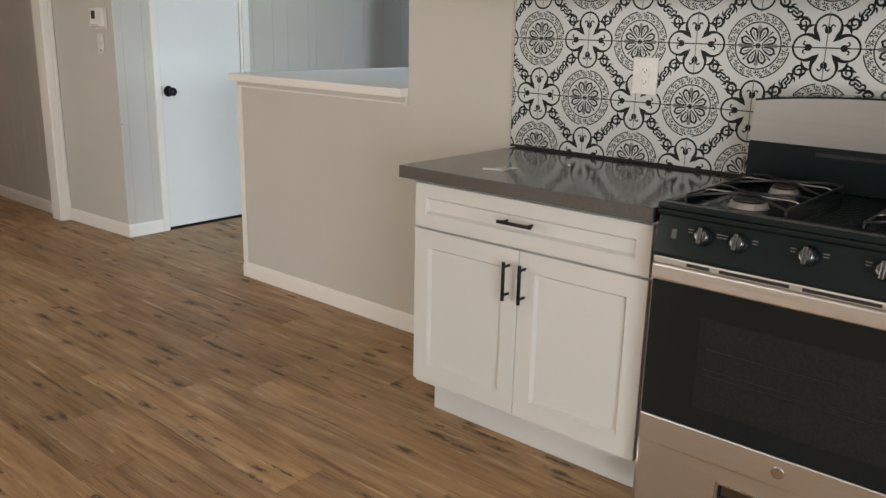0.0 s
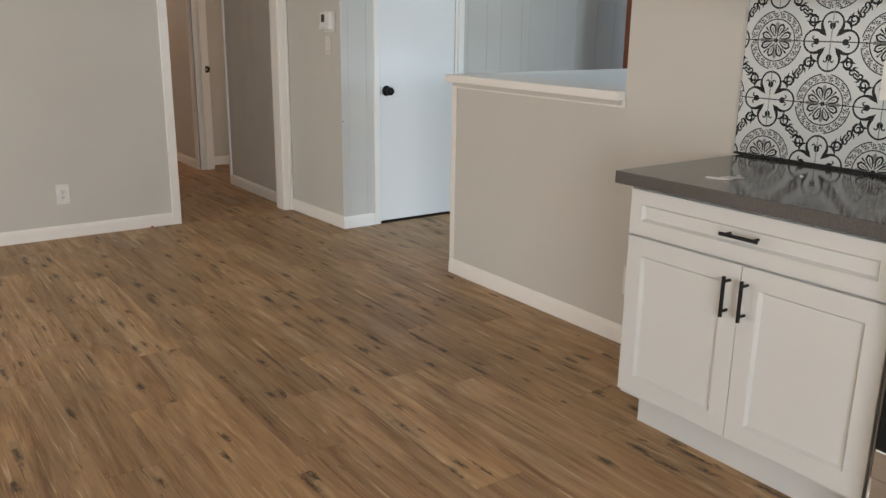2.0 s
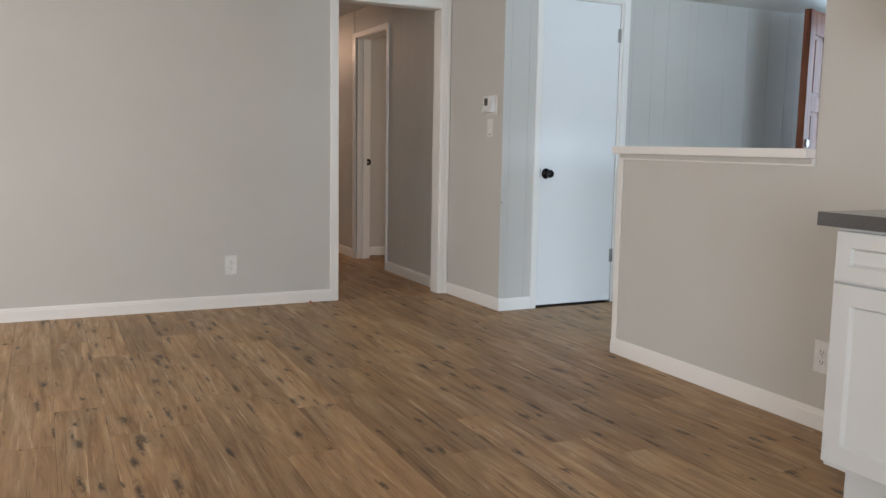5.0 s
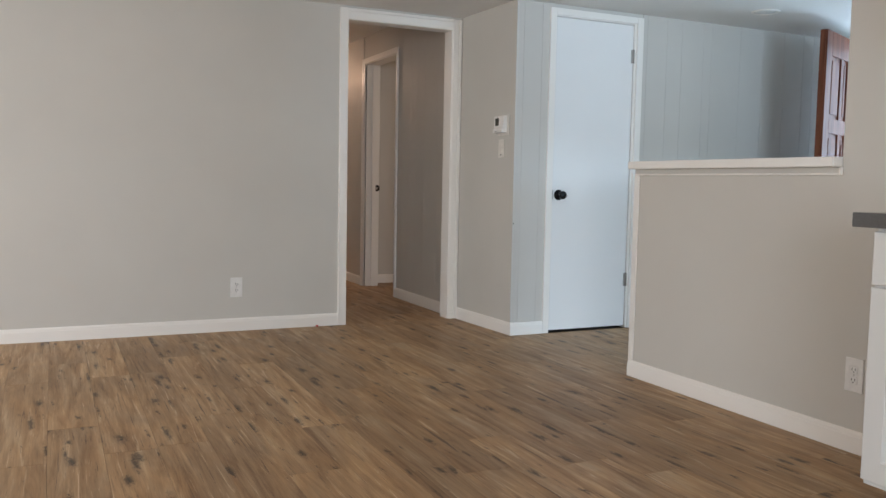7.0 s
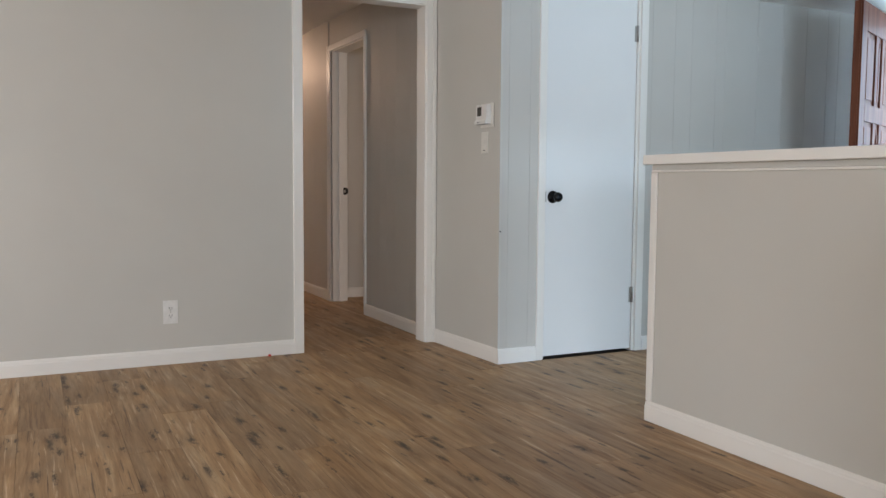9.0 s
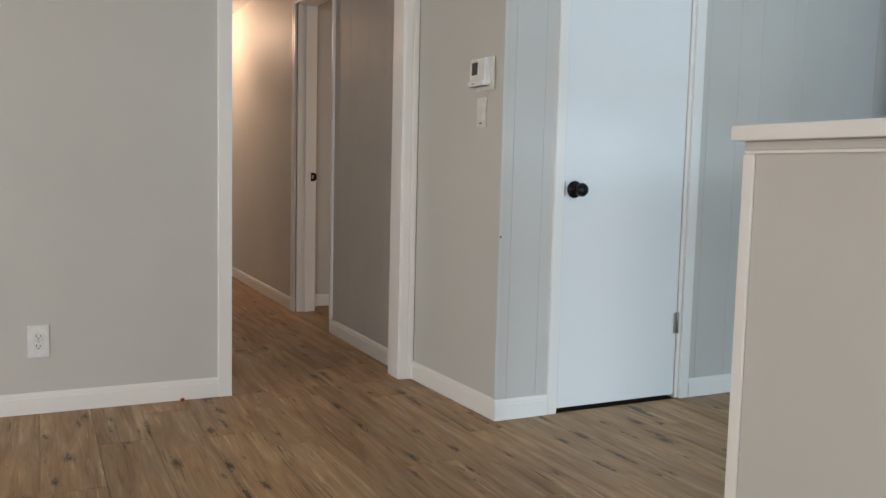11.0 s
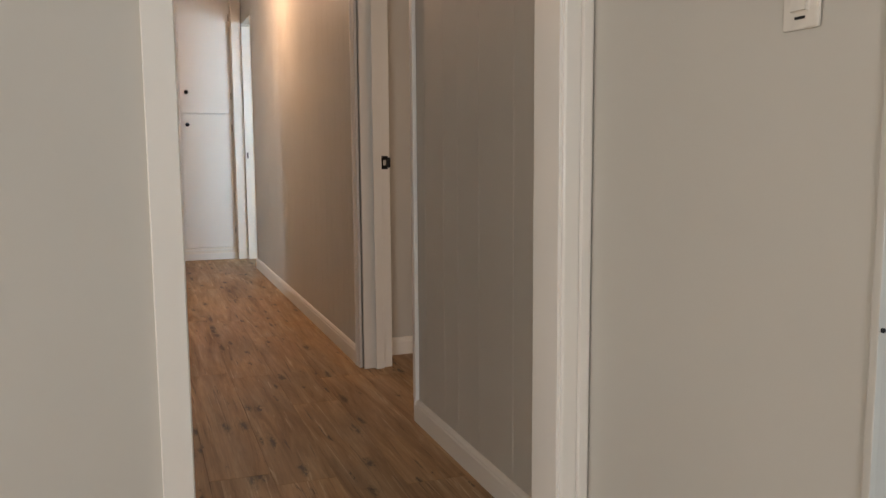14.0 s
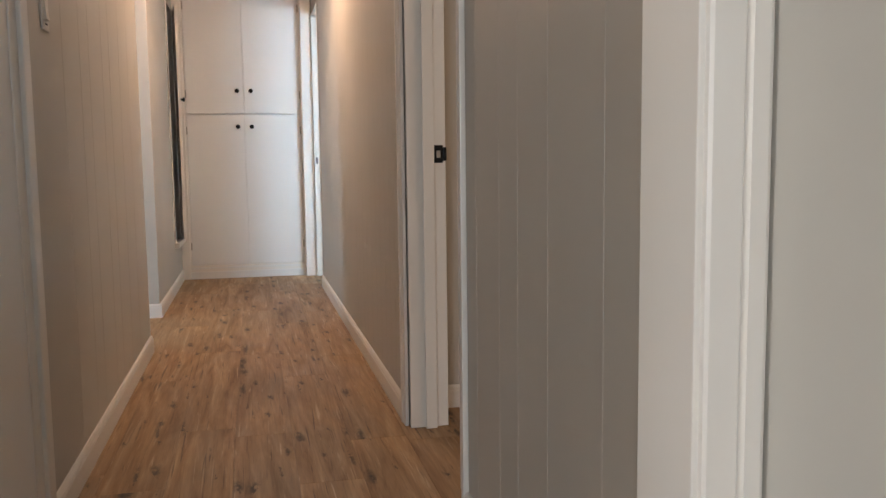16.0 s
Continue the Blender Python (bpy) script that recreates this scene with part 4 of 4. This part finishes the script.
def thermostat():
    ob = thing("thermostat", (0, 0, 0), "white thermostat with dark display on a back plate", "thermostat")
    part("back_plate", boxes((-0.070, 0.070, -0.065, 0.065, 0, 0.007), bevel=0.003), IVORY, ob)
    prof = [(0.0072, -0.046), (0.040, -0.046), (0.040, -0.030), (0.032, -0.022), (0.030, 0.055), (0.026, 0.060), (0.0072, 0.060)]
    b = part("body", extrude([(-0.078, y, z) for z, y in prof], (0.120, 0, 0)), PLASTIC, ob)
    part("side_cover", boxes((0.0425, 0.0500, -0.044, 0.056, 0.0072, 0.026), bevel=0.003), PLASTIC, ob)
    part("display", boxes((-0.062, -0.016, -0.002, 0.046, 0.0300, 0.0318)), GREY_GLAZE, b, "dark display")
    part("bezel", boxes((-0.066, -0.012, 0.0465, 0.049, 0.0300, 0.0314)), IVORY, b)
    for i in range(2):
        part("button", boxes((-0.062 + i * 0.03, -0.048 + i * 0.03, -0.020, -0.013, 0.0310, 0.0338), bevel=0.001), IVORY, b)
        part("side_button", boxes((0.004, 0.014, 0.008 + i * 0.016, 0.013 + i * 0.016, 0.0300, 0.0326), bevel=0.001), IVORY, b)
    part("marking", boxes((-0.048, -0.022, -0.0385, -0.0355, 0.0398, 0.0404)), GREYINK, b)
    part("marking", boxes((-0.046, -0.028, 0.0515, 0.0535, 0.0302, 0.0310)), GREYINK, b)
    # Grey strip painted in as the shade below the thermostat body.
    part("painted_shadow", boxes((-0.074, 0.038, -0.0475, -0.0462, 0.0072, 0.030)), GREYINK, ob)
    ob.matrix_world = pose(-5.190, 2.7145, 1.350) @ pose(0, 0, 0, 90, 0, 0)


thermostat()
tagged(part("nail", lathe([(0, 0), (0.0035, 0), (0.0035, 0.004), (0, 0.005)], 10, pose(XD + 0.001, YT + 0.004, 0.722, 0, 90, 0)), BLACK), "small dark nail head in the wall corner", "nail")
tagged(part("red_clip", boxes((XW + 0.016, XW + 0.030, 1.638, 1.653, 0.0005, 0.012), bevel=0.003), REDBIT), "tiny red plastic bit on the floor by the skirting", "clip")
tagged(part("corner_bead", boxes((XD - 0.012, XD + 0.002, YT - 0.003, YT + 0.010, 0.084, H - 0.001), bevel=0.002), WALL), "painted outside corner bead", "trim", kind="structure")


# ---- hall closet at the end ----
def hall_closet():
    c = thing("hall_closet", (0, 0, 0), "white built-in closet with four doors and black knobs", "closet")
    part("carcass", boxes((XE - 0.45, XE - 0.03, 1.645, 2.68, 0.0, HH - 0.002)), DOORW, c)
    part("face_frame", boxes((XE - 0.029, XE - 0.004, 1.645, 1.712, 0.001, HH - 0.002), (XE - 0.029, XE - 0.004, 2.592, 2.68, 0.001, HH - 0.002), (XE - 0.029, XE - 0.004, 1.712, 2.592, 0.001, 0.106)), TRIM, c)
    part("kick_board", boxes((XE - 0.0038, XE + 0.006, 1.704, 2.600, 0.001, 0.058), bevel=0.003), DOORW, c)
    part("kick_bead", boxes((XE - 0.0038, XE + 0.004, 1.704, 2.600, 0.080, 0.094), bevel=0.003), DOORW, c)
    for z0, z1, kz in ((0.112, 1.288, 1.196), (1.297, 2.24, 1.474)):
        for y0, y1, ky in ((1.716, 2.1535, 2.104), (2.1565, 2.588, 2.209)):
            d = part("door", boxes((XE - 0.024, XE - 0.002, y0, y1, z0, z1), bevel=0.003), DOORW, c)
            part("knob", lathe([(0, 0), (0.009, 0), (0.007, 0.006), (0.007, 0.014), (0.0165, 0.020), (0.0175, 0.026), (0.011, 0.032), (0, 0.033)], 18, pose(XE - 0.002, ky, kz, 0, 90, 0)), KNOBM, d, "round black knob", True)
            yh = y0 if y0 < 2 else y1
            for zz in (z0 + 0.12, z1 - 0.15):
                part("hinge", lathe([(0, 0), (0.004, 0), (0.004, 0.06), (0, 0.06)], 8, pose(XE - 0.001, yh, zz)), NICKEL, d)


hall_closet()
ec = thing("door_5", (0, 0, 0), "white casing around the hall closet", "doorway", kind="structure")
part("casing", boxes((XE - 0.003, XE + 0.014, 1.642, 1.703, 0.001, HH - 0.002), bevel=0.003), TRIM, ec)
part("casing", boxes((XE - 0.003, XE + 0.058, 2.602, 2.685, 0.001, HH - 0.002), bevel=0.003), TRIM, ec)


def utility_cupboard():
    """A shallow cupboard in the hall wall, its door standing a little open."""
    u = thing("utility_cupboard", (0, 0, 0), "narrow white cupboard door ajar over a dark interior", "cupboard")
    leaf = boxes((0, 0.44, 0, 0.019, 0.365, 2.04), bevel=0.003)
    swing = pose(-11.80, YE + 0.004, 0, 0, 0, 7)
    bmesh.ops.transform(leaf, matrix=swing, verts=leaf.verts)
    d = part("door", leaf, TRIM, u)
    part("knob", lathe([(0, 0), (0.009, 0), (0.007, 0.014), (0.0165, 0.020), (0.0175, 0.026), (0, 0.033)], 18, swing @ pose(0.40, 0.019, 1.372, -90, 0, 0)), KNOBM, d, "round black knob", True)
    part("sill", boxes((-11.83, -11.26, YE - 0.002, YE + 0.034, 0.305, 0.343), bevel=0.004), TRIM, u)
    part("casing", boxes((-11.315, -11.265, YE + 0.0005, YE + 0.010, 0.345, 2.10), bevel=0.003), TRIM, u)


utility_cupboard()


def ceiling_lamp(x, y, z, watts, r=0.15):
    l = thing("ceiling_lamp", (x, y, z), "warm lit round glass ceiling lamp", "ceiling lamp", "ceiling lamps")
    part("canopy", lathe([(0, 0), (r, 0), (r, -0.018), (r * 0.93, -0.022), (0, -0.022)], 32), TRIM, l, "", True)
    part("shade", lathe([(r * 0.93, -0.0225), (r * 0.95, -0.034), (r * 0.8, -0.06), (r * 0.5, -0.078), (0, -0.085)], 32), LAMPGLOW, l, "frosted glass shade", True)
    data = bpy.data.lights.new("bulb", "POINT")
    data.energy, data.color, data.shadow_soft_size = watts, WARM, 0.13
    b = new("bulb", data)
    b.location = (x, y, z - 0.16)


ceiling_lamp(-9.60, 2.20, HH, 24)
# Unseen lamp added overhead for a little warm light by the kitchen.
ceiling_lamp(-0.9, 0.2, H, 6, 0.17)


def recessed_light(x, y, r=0.09):
    l = thing("recessed_light", (x, y, H), "unlit white recessed ceiling light in the entry", "ceiling light")
    part("trim_ring", lathe([(r * 0.74, -0.0005), (r, -0.0005), (r, -0.004), (r * 0.9, -0.008), (r * 0.76, -0.007), (r * 0.74, -0.004)], 36), TRIM, l, "", True)
    part("lens", lathe([(r * 0.735, -0.001), (r * 0.735, -0.003), (r * 0.4, -0.0045), (0, -0.005)], 36), PLASTIC, l, "unlit frosted lens", True)


recessed_light(-4.57, 4.30)


def window(name, m, w, h, label):
    """A sliding window in its wall opening; m: the middle of the opening, x along the wall, z up."""
    o = thing(name, (0, 0, 0), label, "window", kind="structure")
    for b in ((-w / 2, -w / 2 + 0.05, -0.05, 0.05, -h / 2, h / 2), (w / 2 - 0.05, w / 2, -0.05, 0.05, -h / 2, h / 2), (-w / 2 + 0.05, w / 2 - 0.05, -0.05, 0.05, -h / 2, -h / 2 + 0.05), (-w / 2 + 0.05, w / 2 - 0.05, -0.05, 0.05, h / 2 - 0.05, h / 2), (-0.025, 0.025, -0.03, 0.03, -h / 2 + 0.05, h / 2 - 0.05)):
        part("window_frame", boxes(b, bevel=0.003), TRIM, o)
    o.matrix_world = m


window("window_1", pose(2.86, -1.25, 1.07, 0, 0, 90), 2.5, 2.02, "white framed sliding glass door")
# Second window is out of view, added around the south fill lamp.
window("window_2", pose(-4.5, -3.06, 1.35), 1.8, 1.3, "unseen white framed window, added to go with the south fill lamp")


# ---- patterned tiles ----
P = 0.2


def ribbon(pts, w, closed=False):
    """A flat inked line: quads of width w (or a list of widths) along the points, in the xz plane."""
    n = len(pts)
    ws = w if isinstance(w, list) else [w] * n
    quads, L, R = [], [], []
    for i, (x, z) in enumerate(pts):
        a = pts[(i - 1) % n] if closed or i else pts[0]
        b = pts[(i + 1) % n] if closed or i < n - 1 else pts[-1]
        d = Vector((b[0] - a[0], b[1] - a[1]))
        d = d.normalized() if d.length > 1e-9 else Vector((1, 0))
        L.append((x - d.y * ws[i] / 2, z + d.x * ws[i] / 2))
        R.append((x + d.y * ws[i] / 2, z - d.x * ws[i] / 2))
    for i in range(n if closed else n - 1):
        j = (i + 1) % n
        quads.append([L[i], R[i], R[j], L[j]])
    return quads


def circle(cx, cz, r, n=28):
    return [(cx + r * math.cos(2 * math.pi * i / n), cz + r * math.sin(2 * math.pi * i / n)) for i in range(n)]


def spiral(cx, cz, r0, r1, a0, turn, n=12):
    return [(cx + (r0 + (r1 - r0) * i / n) * math.cos(a0 + turn * i / n), cz + (r0 + (r1 - r0) * i / n) * math.sin(a0 + turn * i / n)) for i in range(n + 1)]


def spin(quads, a, cx=0, cz=0, flip=False):
    c, s = math.cos(a), math.sin(a)
    return [[(cx + (-x if flip else x) * c - z * s, cz + (-x if flip else x) * s + z * c) for x, z in q] for q in quads]


def arc(cx, cz, r, a0, a1, n=24):
    return [(cx + r * math.cos(a0 + (a1 - a0) * i / n), cz + r * math.sin(a0 + (a1 - a0) * i / n)) for i in range(n + 1)]


def bold(weight, path, ws, closed=False):
    return ribbon(path, [w * weight for w in ws] if isinstance(ws, list) else ws * weight, closed)


def medallion():
    """Black lines and grey petals of a rosette in two rings, about the origin."""
    ink, grey = [], []
    for k in range(4):
        a = math.pi / 2 * k
        ink += bold(1.2, arc(0, 0, 0.0970, a + 0.16, a + math.pi / 2 - 0.16, 18), 0.0032)
    ink += bold(1.2, circle(0, 0, 0.0700, 44), 0.0034, True)
    for k in range(40):
        a = 2 * math.pi * (k + 0.5) / 40
        for rad, turn, r0 in ((0.0895, 5.2, 0.0054), (0.0788, -5.2, 0.0048)):
            curl = ribbon(spiral(rad, 0, r0, 0.0016, 0.6 + (k % 2) * 2.4, turn, 9), [0.0016, 0.0026, 0.0032, 0.0034, 0.0034, 0.0032, 0.0030, 0.0028, 0.0024, 0.0018])
            ink += spin(curl, a + (0.5 if turn < 0 else 0) * math.pi / 20)
    for k in range(8):
        a = math.pi / 4 * k + math.pi / 8
        petal = [(0.013, 0.0), (0.024, 0.0050), (0.037, 0.0094), (0.049, 0.0094), (0.0565, 0.0), (0.049, -0.0094), (0.037, -0.0094), (0.024, -0.0050)]
        ink += spin(bold(1.2, petal, [0.0032, 0.0040, 0.0044, 0.0058, 0.0066, 0.0058, 0.0044, 0.0040], True), a)
        ink += spin(bold(1.2, [(0.026, 0), (0.040, 0.001), (0.047, -0.001)], [0.001, 0.0030, 0.001]), a)
        if k % 2:
            grey += spin([[(0.020, 0.0), (0.043, -0.0050), (0.0580, -0.0060), (0.0610, 0.0), (0.0580, 0.0060), (0.043, 0.0050)]], a + math.pi / 8)
        else:
            ink += spin(bold(1.2, [(0.036, 0), (0.060, 0)], [0.0015, 0.0052]), a + math.pi / 8)
    ink.append(circle(0, 0, 0.0085, 12))
    return ink, grey


def quatrefoil():
    """A clover of four open lobes with a bud in each, and a chain of scrolls out along each diagonal."""
    ink, grey = [], []
    for k in range(4):
        a = math.pi / 2 * k
        lobe = [(0.0175, 0.0185), (0.0270, 0.0240), (0.0330, 0.0295)] + arc(0.0570, 0.0, 0.0370, 2.10, -2.10, 24) + [(0.0330, -0.0295), (0.0270, -0.0240), (0.0175, -0.0185)]
        n = len(lobe)
        w = [0.0044 + 0.0052 * max(0.0, 1 - abs(min(i, n - 1 - i) - 2) / 6.0) for i in range(n)]
        w[0] = w[-1] = 0.0015
        w[1] = w[-2] = 0.0048
        ink += spin(bold(1.4, lobe, w), a)
        # bud with two fine curls
        ink += spin([circle(0.0500, 0, 0.0104, 10), [(0.040, -0.0035), (0.066, -0.0018), (0.066, 0.0018), (0.040, 0.0035)]], a)
        for s in (1, -1):
            curl = [(x, z * s) for x, z in spiral(0.0590, 0.0135, 0.0085, 0.0030, -2.5, 4.4, 10)]
            ink += spin(bold(1.4, curl, [0.0034] * 6 + [0.0034, 0.0030, 0.0026, 0.0022, 0.0016]), a)
        if k % 2:
            grey += spin(bold(1.4, [(0.004, 0), (0.100, 0)], 0.0026), a)
        b = a + math.pi / 4
        # spiked leaf, a large scroll, a small one, and the shared ring in the middle
        ink += spin(bold(1.4, [(0.0730, -0.0190), (0.0800, -0.0090), (0.0835, 0.0010), (0.0790, 0.0110), (0.0700, 0.0200)], [0.0008, 0.0062, 0.0084, 0.0062, 0.0008]), b)
        ink += spin(bold(1.4, [(0.0800, 0.0120), (0.0920, 0.0165), (0.1030, 0.0140), (0.1130, 0.0200)], [0.0030, 0.0052, 0.0058, 0.0006]), b)
        ink += spin(bold(1.4, [(0.0810, -0.0080), (0.0930, -0.0148), (0.1060, -0.0130), (0.1170, -0.0040), (0.1280, 0.0062), (0.1400, 0.0096), (0.1480, 0.0080)], [0.0030, 0.0056, 0.0060, 0.0048, 0.0046, 0.0042, 0.0020]), b)
        ink += spin(bold(1.4, spiral(0.0985, 0.0010, 0.0135, 0.0048, -1.4, 6.6, 16), [0.0050] * 10 + [0.0046, 0.0042, 0.0040, 0.0036, 0.0034, 0.0030, 0.0024]), b)
        ink += spin(bold(1.4, spiral(0.1255, -0.0065, 0.0098, 0.0032, 0.9, -6.0, 12), [0.0042] * 8 + [0.0038, 0.0034, 0.0030, 0.0026, 0.0020]), b)
        ink += spin(bold(1.4, [(0.1190, 0.0030), (0.1220, 0.0120), (0.1290, 0.0190)], [0.0046, 0.0038, 0.0006]), b)
        ink += spin([circle(0.1439, 0, 0.0034, 8)], b)
    return ink, grey


def clip_poly(poly, lo, hi):
    """The polygon cut to the square lo..hi in both directions."""
    for axis in (0, 1):
        for sign, lim in ((1, lo), (-1, -hi)):
            out = []
            for i, p in enumerate(poly):
                q = poly[(i + 1) % len(poly)]
                dp, dq = sign * p[axis] - lim, sign * q[axis] - lim
                if dp >= 0:
                    out.append(p)
                if dp * dq < 0:
                    f = dp / (dp - dq)
                    out.append((p[0] + (q[0] - p[0]) * f, p[1] + (q[1] - p[1]) * f))
            poly = out
            if len(poly) < 3:
                return None
    return poly


def print_mesh(name, layers, material, y):
    verts, faces = [], []
    for quads, dx, dz in layers:
        for q in quads:
            c = clip_poly([(x + dx, z + dz) for x, z in q], 0.0006, P - 0.0006)
            if c:
                faces.append(list(range(len(verts), len(verts) + len(c))))
                verts += [(x, y, z) for x, z in c]
    me = bpy.data.meshes.new(name)
    me.from_pydata(verts, [], faces)
    me.materials.append(material)
    return me


MED, QUA = medallion(), quatrefoil()


def tile_prints(flip):
    """Ink and grey print of one tile; flip swaps which corners hold rosettes."""
    corners = [(0, 0), (P, 0), (0, P), (P, P)]
    lay = [[], []]
    for i, (dx, dz) in enumerate(corners):
        motif = MED if (i in (0, 3)) != flip else QUA
        for j in (0, 1):
            lay[j].append((motif[j], dx, dz))
    return print_mesh("print", lay[0], INK, -0.0004), print_mesh("grey_print", lay[1], GREYINK, -0.00025)


TILE_ME = mesh_of("tile", boxes((0.0003, P - 0.0003, 0, 0.009, 0.0016, P - 0.0016), bevel=0.0008, seg=1), TILEW)
PRINTS = [tile_prints(False), tile_prints(True)]
half_bm = boxes((P * 0.40, P - 0.0003, 0, 0.009, 0.0016, P - 0.0016), bevel=0.0008, seg=1)
HALF_ME = mesh_of("tile", half_bm, TILEW)


def half_print(me):
    """The right-hand part of a tile print, for the cut column at the wall's edge."""
    verts, faces = [], []
    for f in me.polygons:
        poly = [(me.vertices[v].co.x, me.vertices[v].co.z) for v in f.vertices]
        poly = clip_poly([(x - P * 0.40, z) for x, z in poly], 0.0, 1.0)
        if poly:
            faces.append(list(range(len(verts), len(verts) + len(poly))))
            verts += [(x + P * 0.40, me.vertices[f.vertices[0]].co.y, z) for x, z in poly]
    out = bpy.data.meshes.new("print")
    out.from_pydata(verts, [], faces)
    out.materials.append(me.materials[0])
    return out


HALF_PRINTS = [[half_print(me) for me in pair] for pair in PRINTS]
X0, Z0, YTILE = -1.960 - P, 0.919, YK - 0.0115
part("grout", boxes((X0 + P * 0.395, 0.95, YK - 0.0108, YK - 0.0005, 0.911, 1.457)), GROUT, w_kit)
for j in range(3):
    for i in range(15):
        cut = i == 0
        k = 0 if (i + j) % 2 else 1
        tl = new("tile", HALF_ME if cut else TILE_ME)
        tl.parent = w_kit
        tl.location = (X0 + i * P, YTILE, Z0 + j * P)
        for me in (HALF_PRINTS if cut else PRINTS)[k]:
            pr = new("print", me)
            pr.parent = tl
part("edge_strip", boxes((X0 + P * 0.38, X0 + P * 0.393, YK - 0.012, YK - 0.0005, 0.911, 1.457)), TILEW, w_kit)


# ---- floor planks ----
PW, PL = 0.181, 1.22


def plank_mesh(name, length, width):
    e, d = 0.0011, 0.0012
    bm = bmesh.new()
    lo = [bm.verts.new(p) for p in ((0, 0, -0.005), (length, 0, -0.005), (length, width, -0.005), (0, width, -0.005))]
    mid = [bm.verts.new(p) for p in ((0.0002, 0.0002, -d), (length - 0.0002, 0.0002, -d), (length - 0.0002, width - 0.0002, -d), (0.0002, width - 0.0002, -d))]
    top = [bm.verts.new(p) for p in ((e, e, 0), (length - e, e, 0), (length - e, width - e, 0), (e, width - e, 0))]
    for a, b in ((lo, mid), (mid, top)):
        for i in range(4):
            bm.faces.new((a[i], a[(i + 1) % 4], b[(i + 1) % 4], b[i]))
    bm.faces.new(top)
    return mesh_of(name, bm, FLOOR)


PLANKS = {}
rng = random.Random(7)


def lay_planks(x0, x1, y0, y1):
    """Rows of planks over the patch, joints staggered row by row."""
    rows = int(math.ceil((y1 - y0) / PW))
    for r in range(rows):
        y = y0 + r * PW
        w = min(PW, y1 - y)
        x = x0 - rng.uniform(0.1, PL - 0.1)
        while x < x1:
            a, b = max(x, x0), min(x + PL, x1)
            if b - a > 0.02:
                key = (round(b - a, 2), round(w, 3))
                if key not in PLANKS:
                    PLANKS[key] = plank_mesh("plank", key[0], key[1])
                ob = new("plank", PLANKS[key])
                ob.parent = floor_slab
                ob.location = (a, y, 0)
            x += PL


lay_planks(XW, 1.2, -1.6, YT)
lay_planks(XD, -1.3, YT, 5.54)
lay_planks(XE, XW, YL - 0.12, YT + 0.10)
lay_planks(XE, -5.3, YT + 0.10, 4.4)
lay_planks(-10.16, -7.2, -0.9, YL - 0.12)
lay_planks(1.2, 2.8, -3.0, 2.74)
lay_planks(XW, 1.2, -3.0, -1.6)
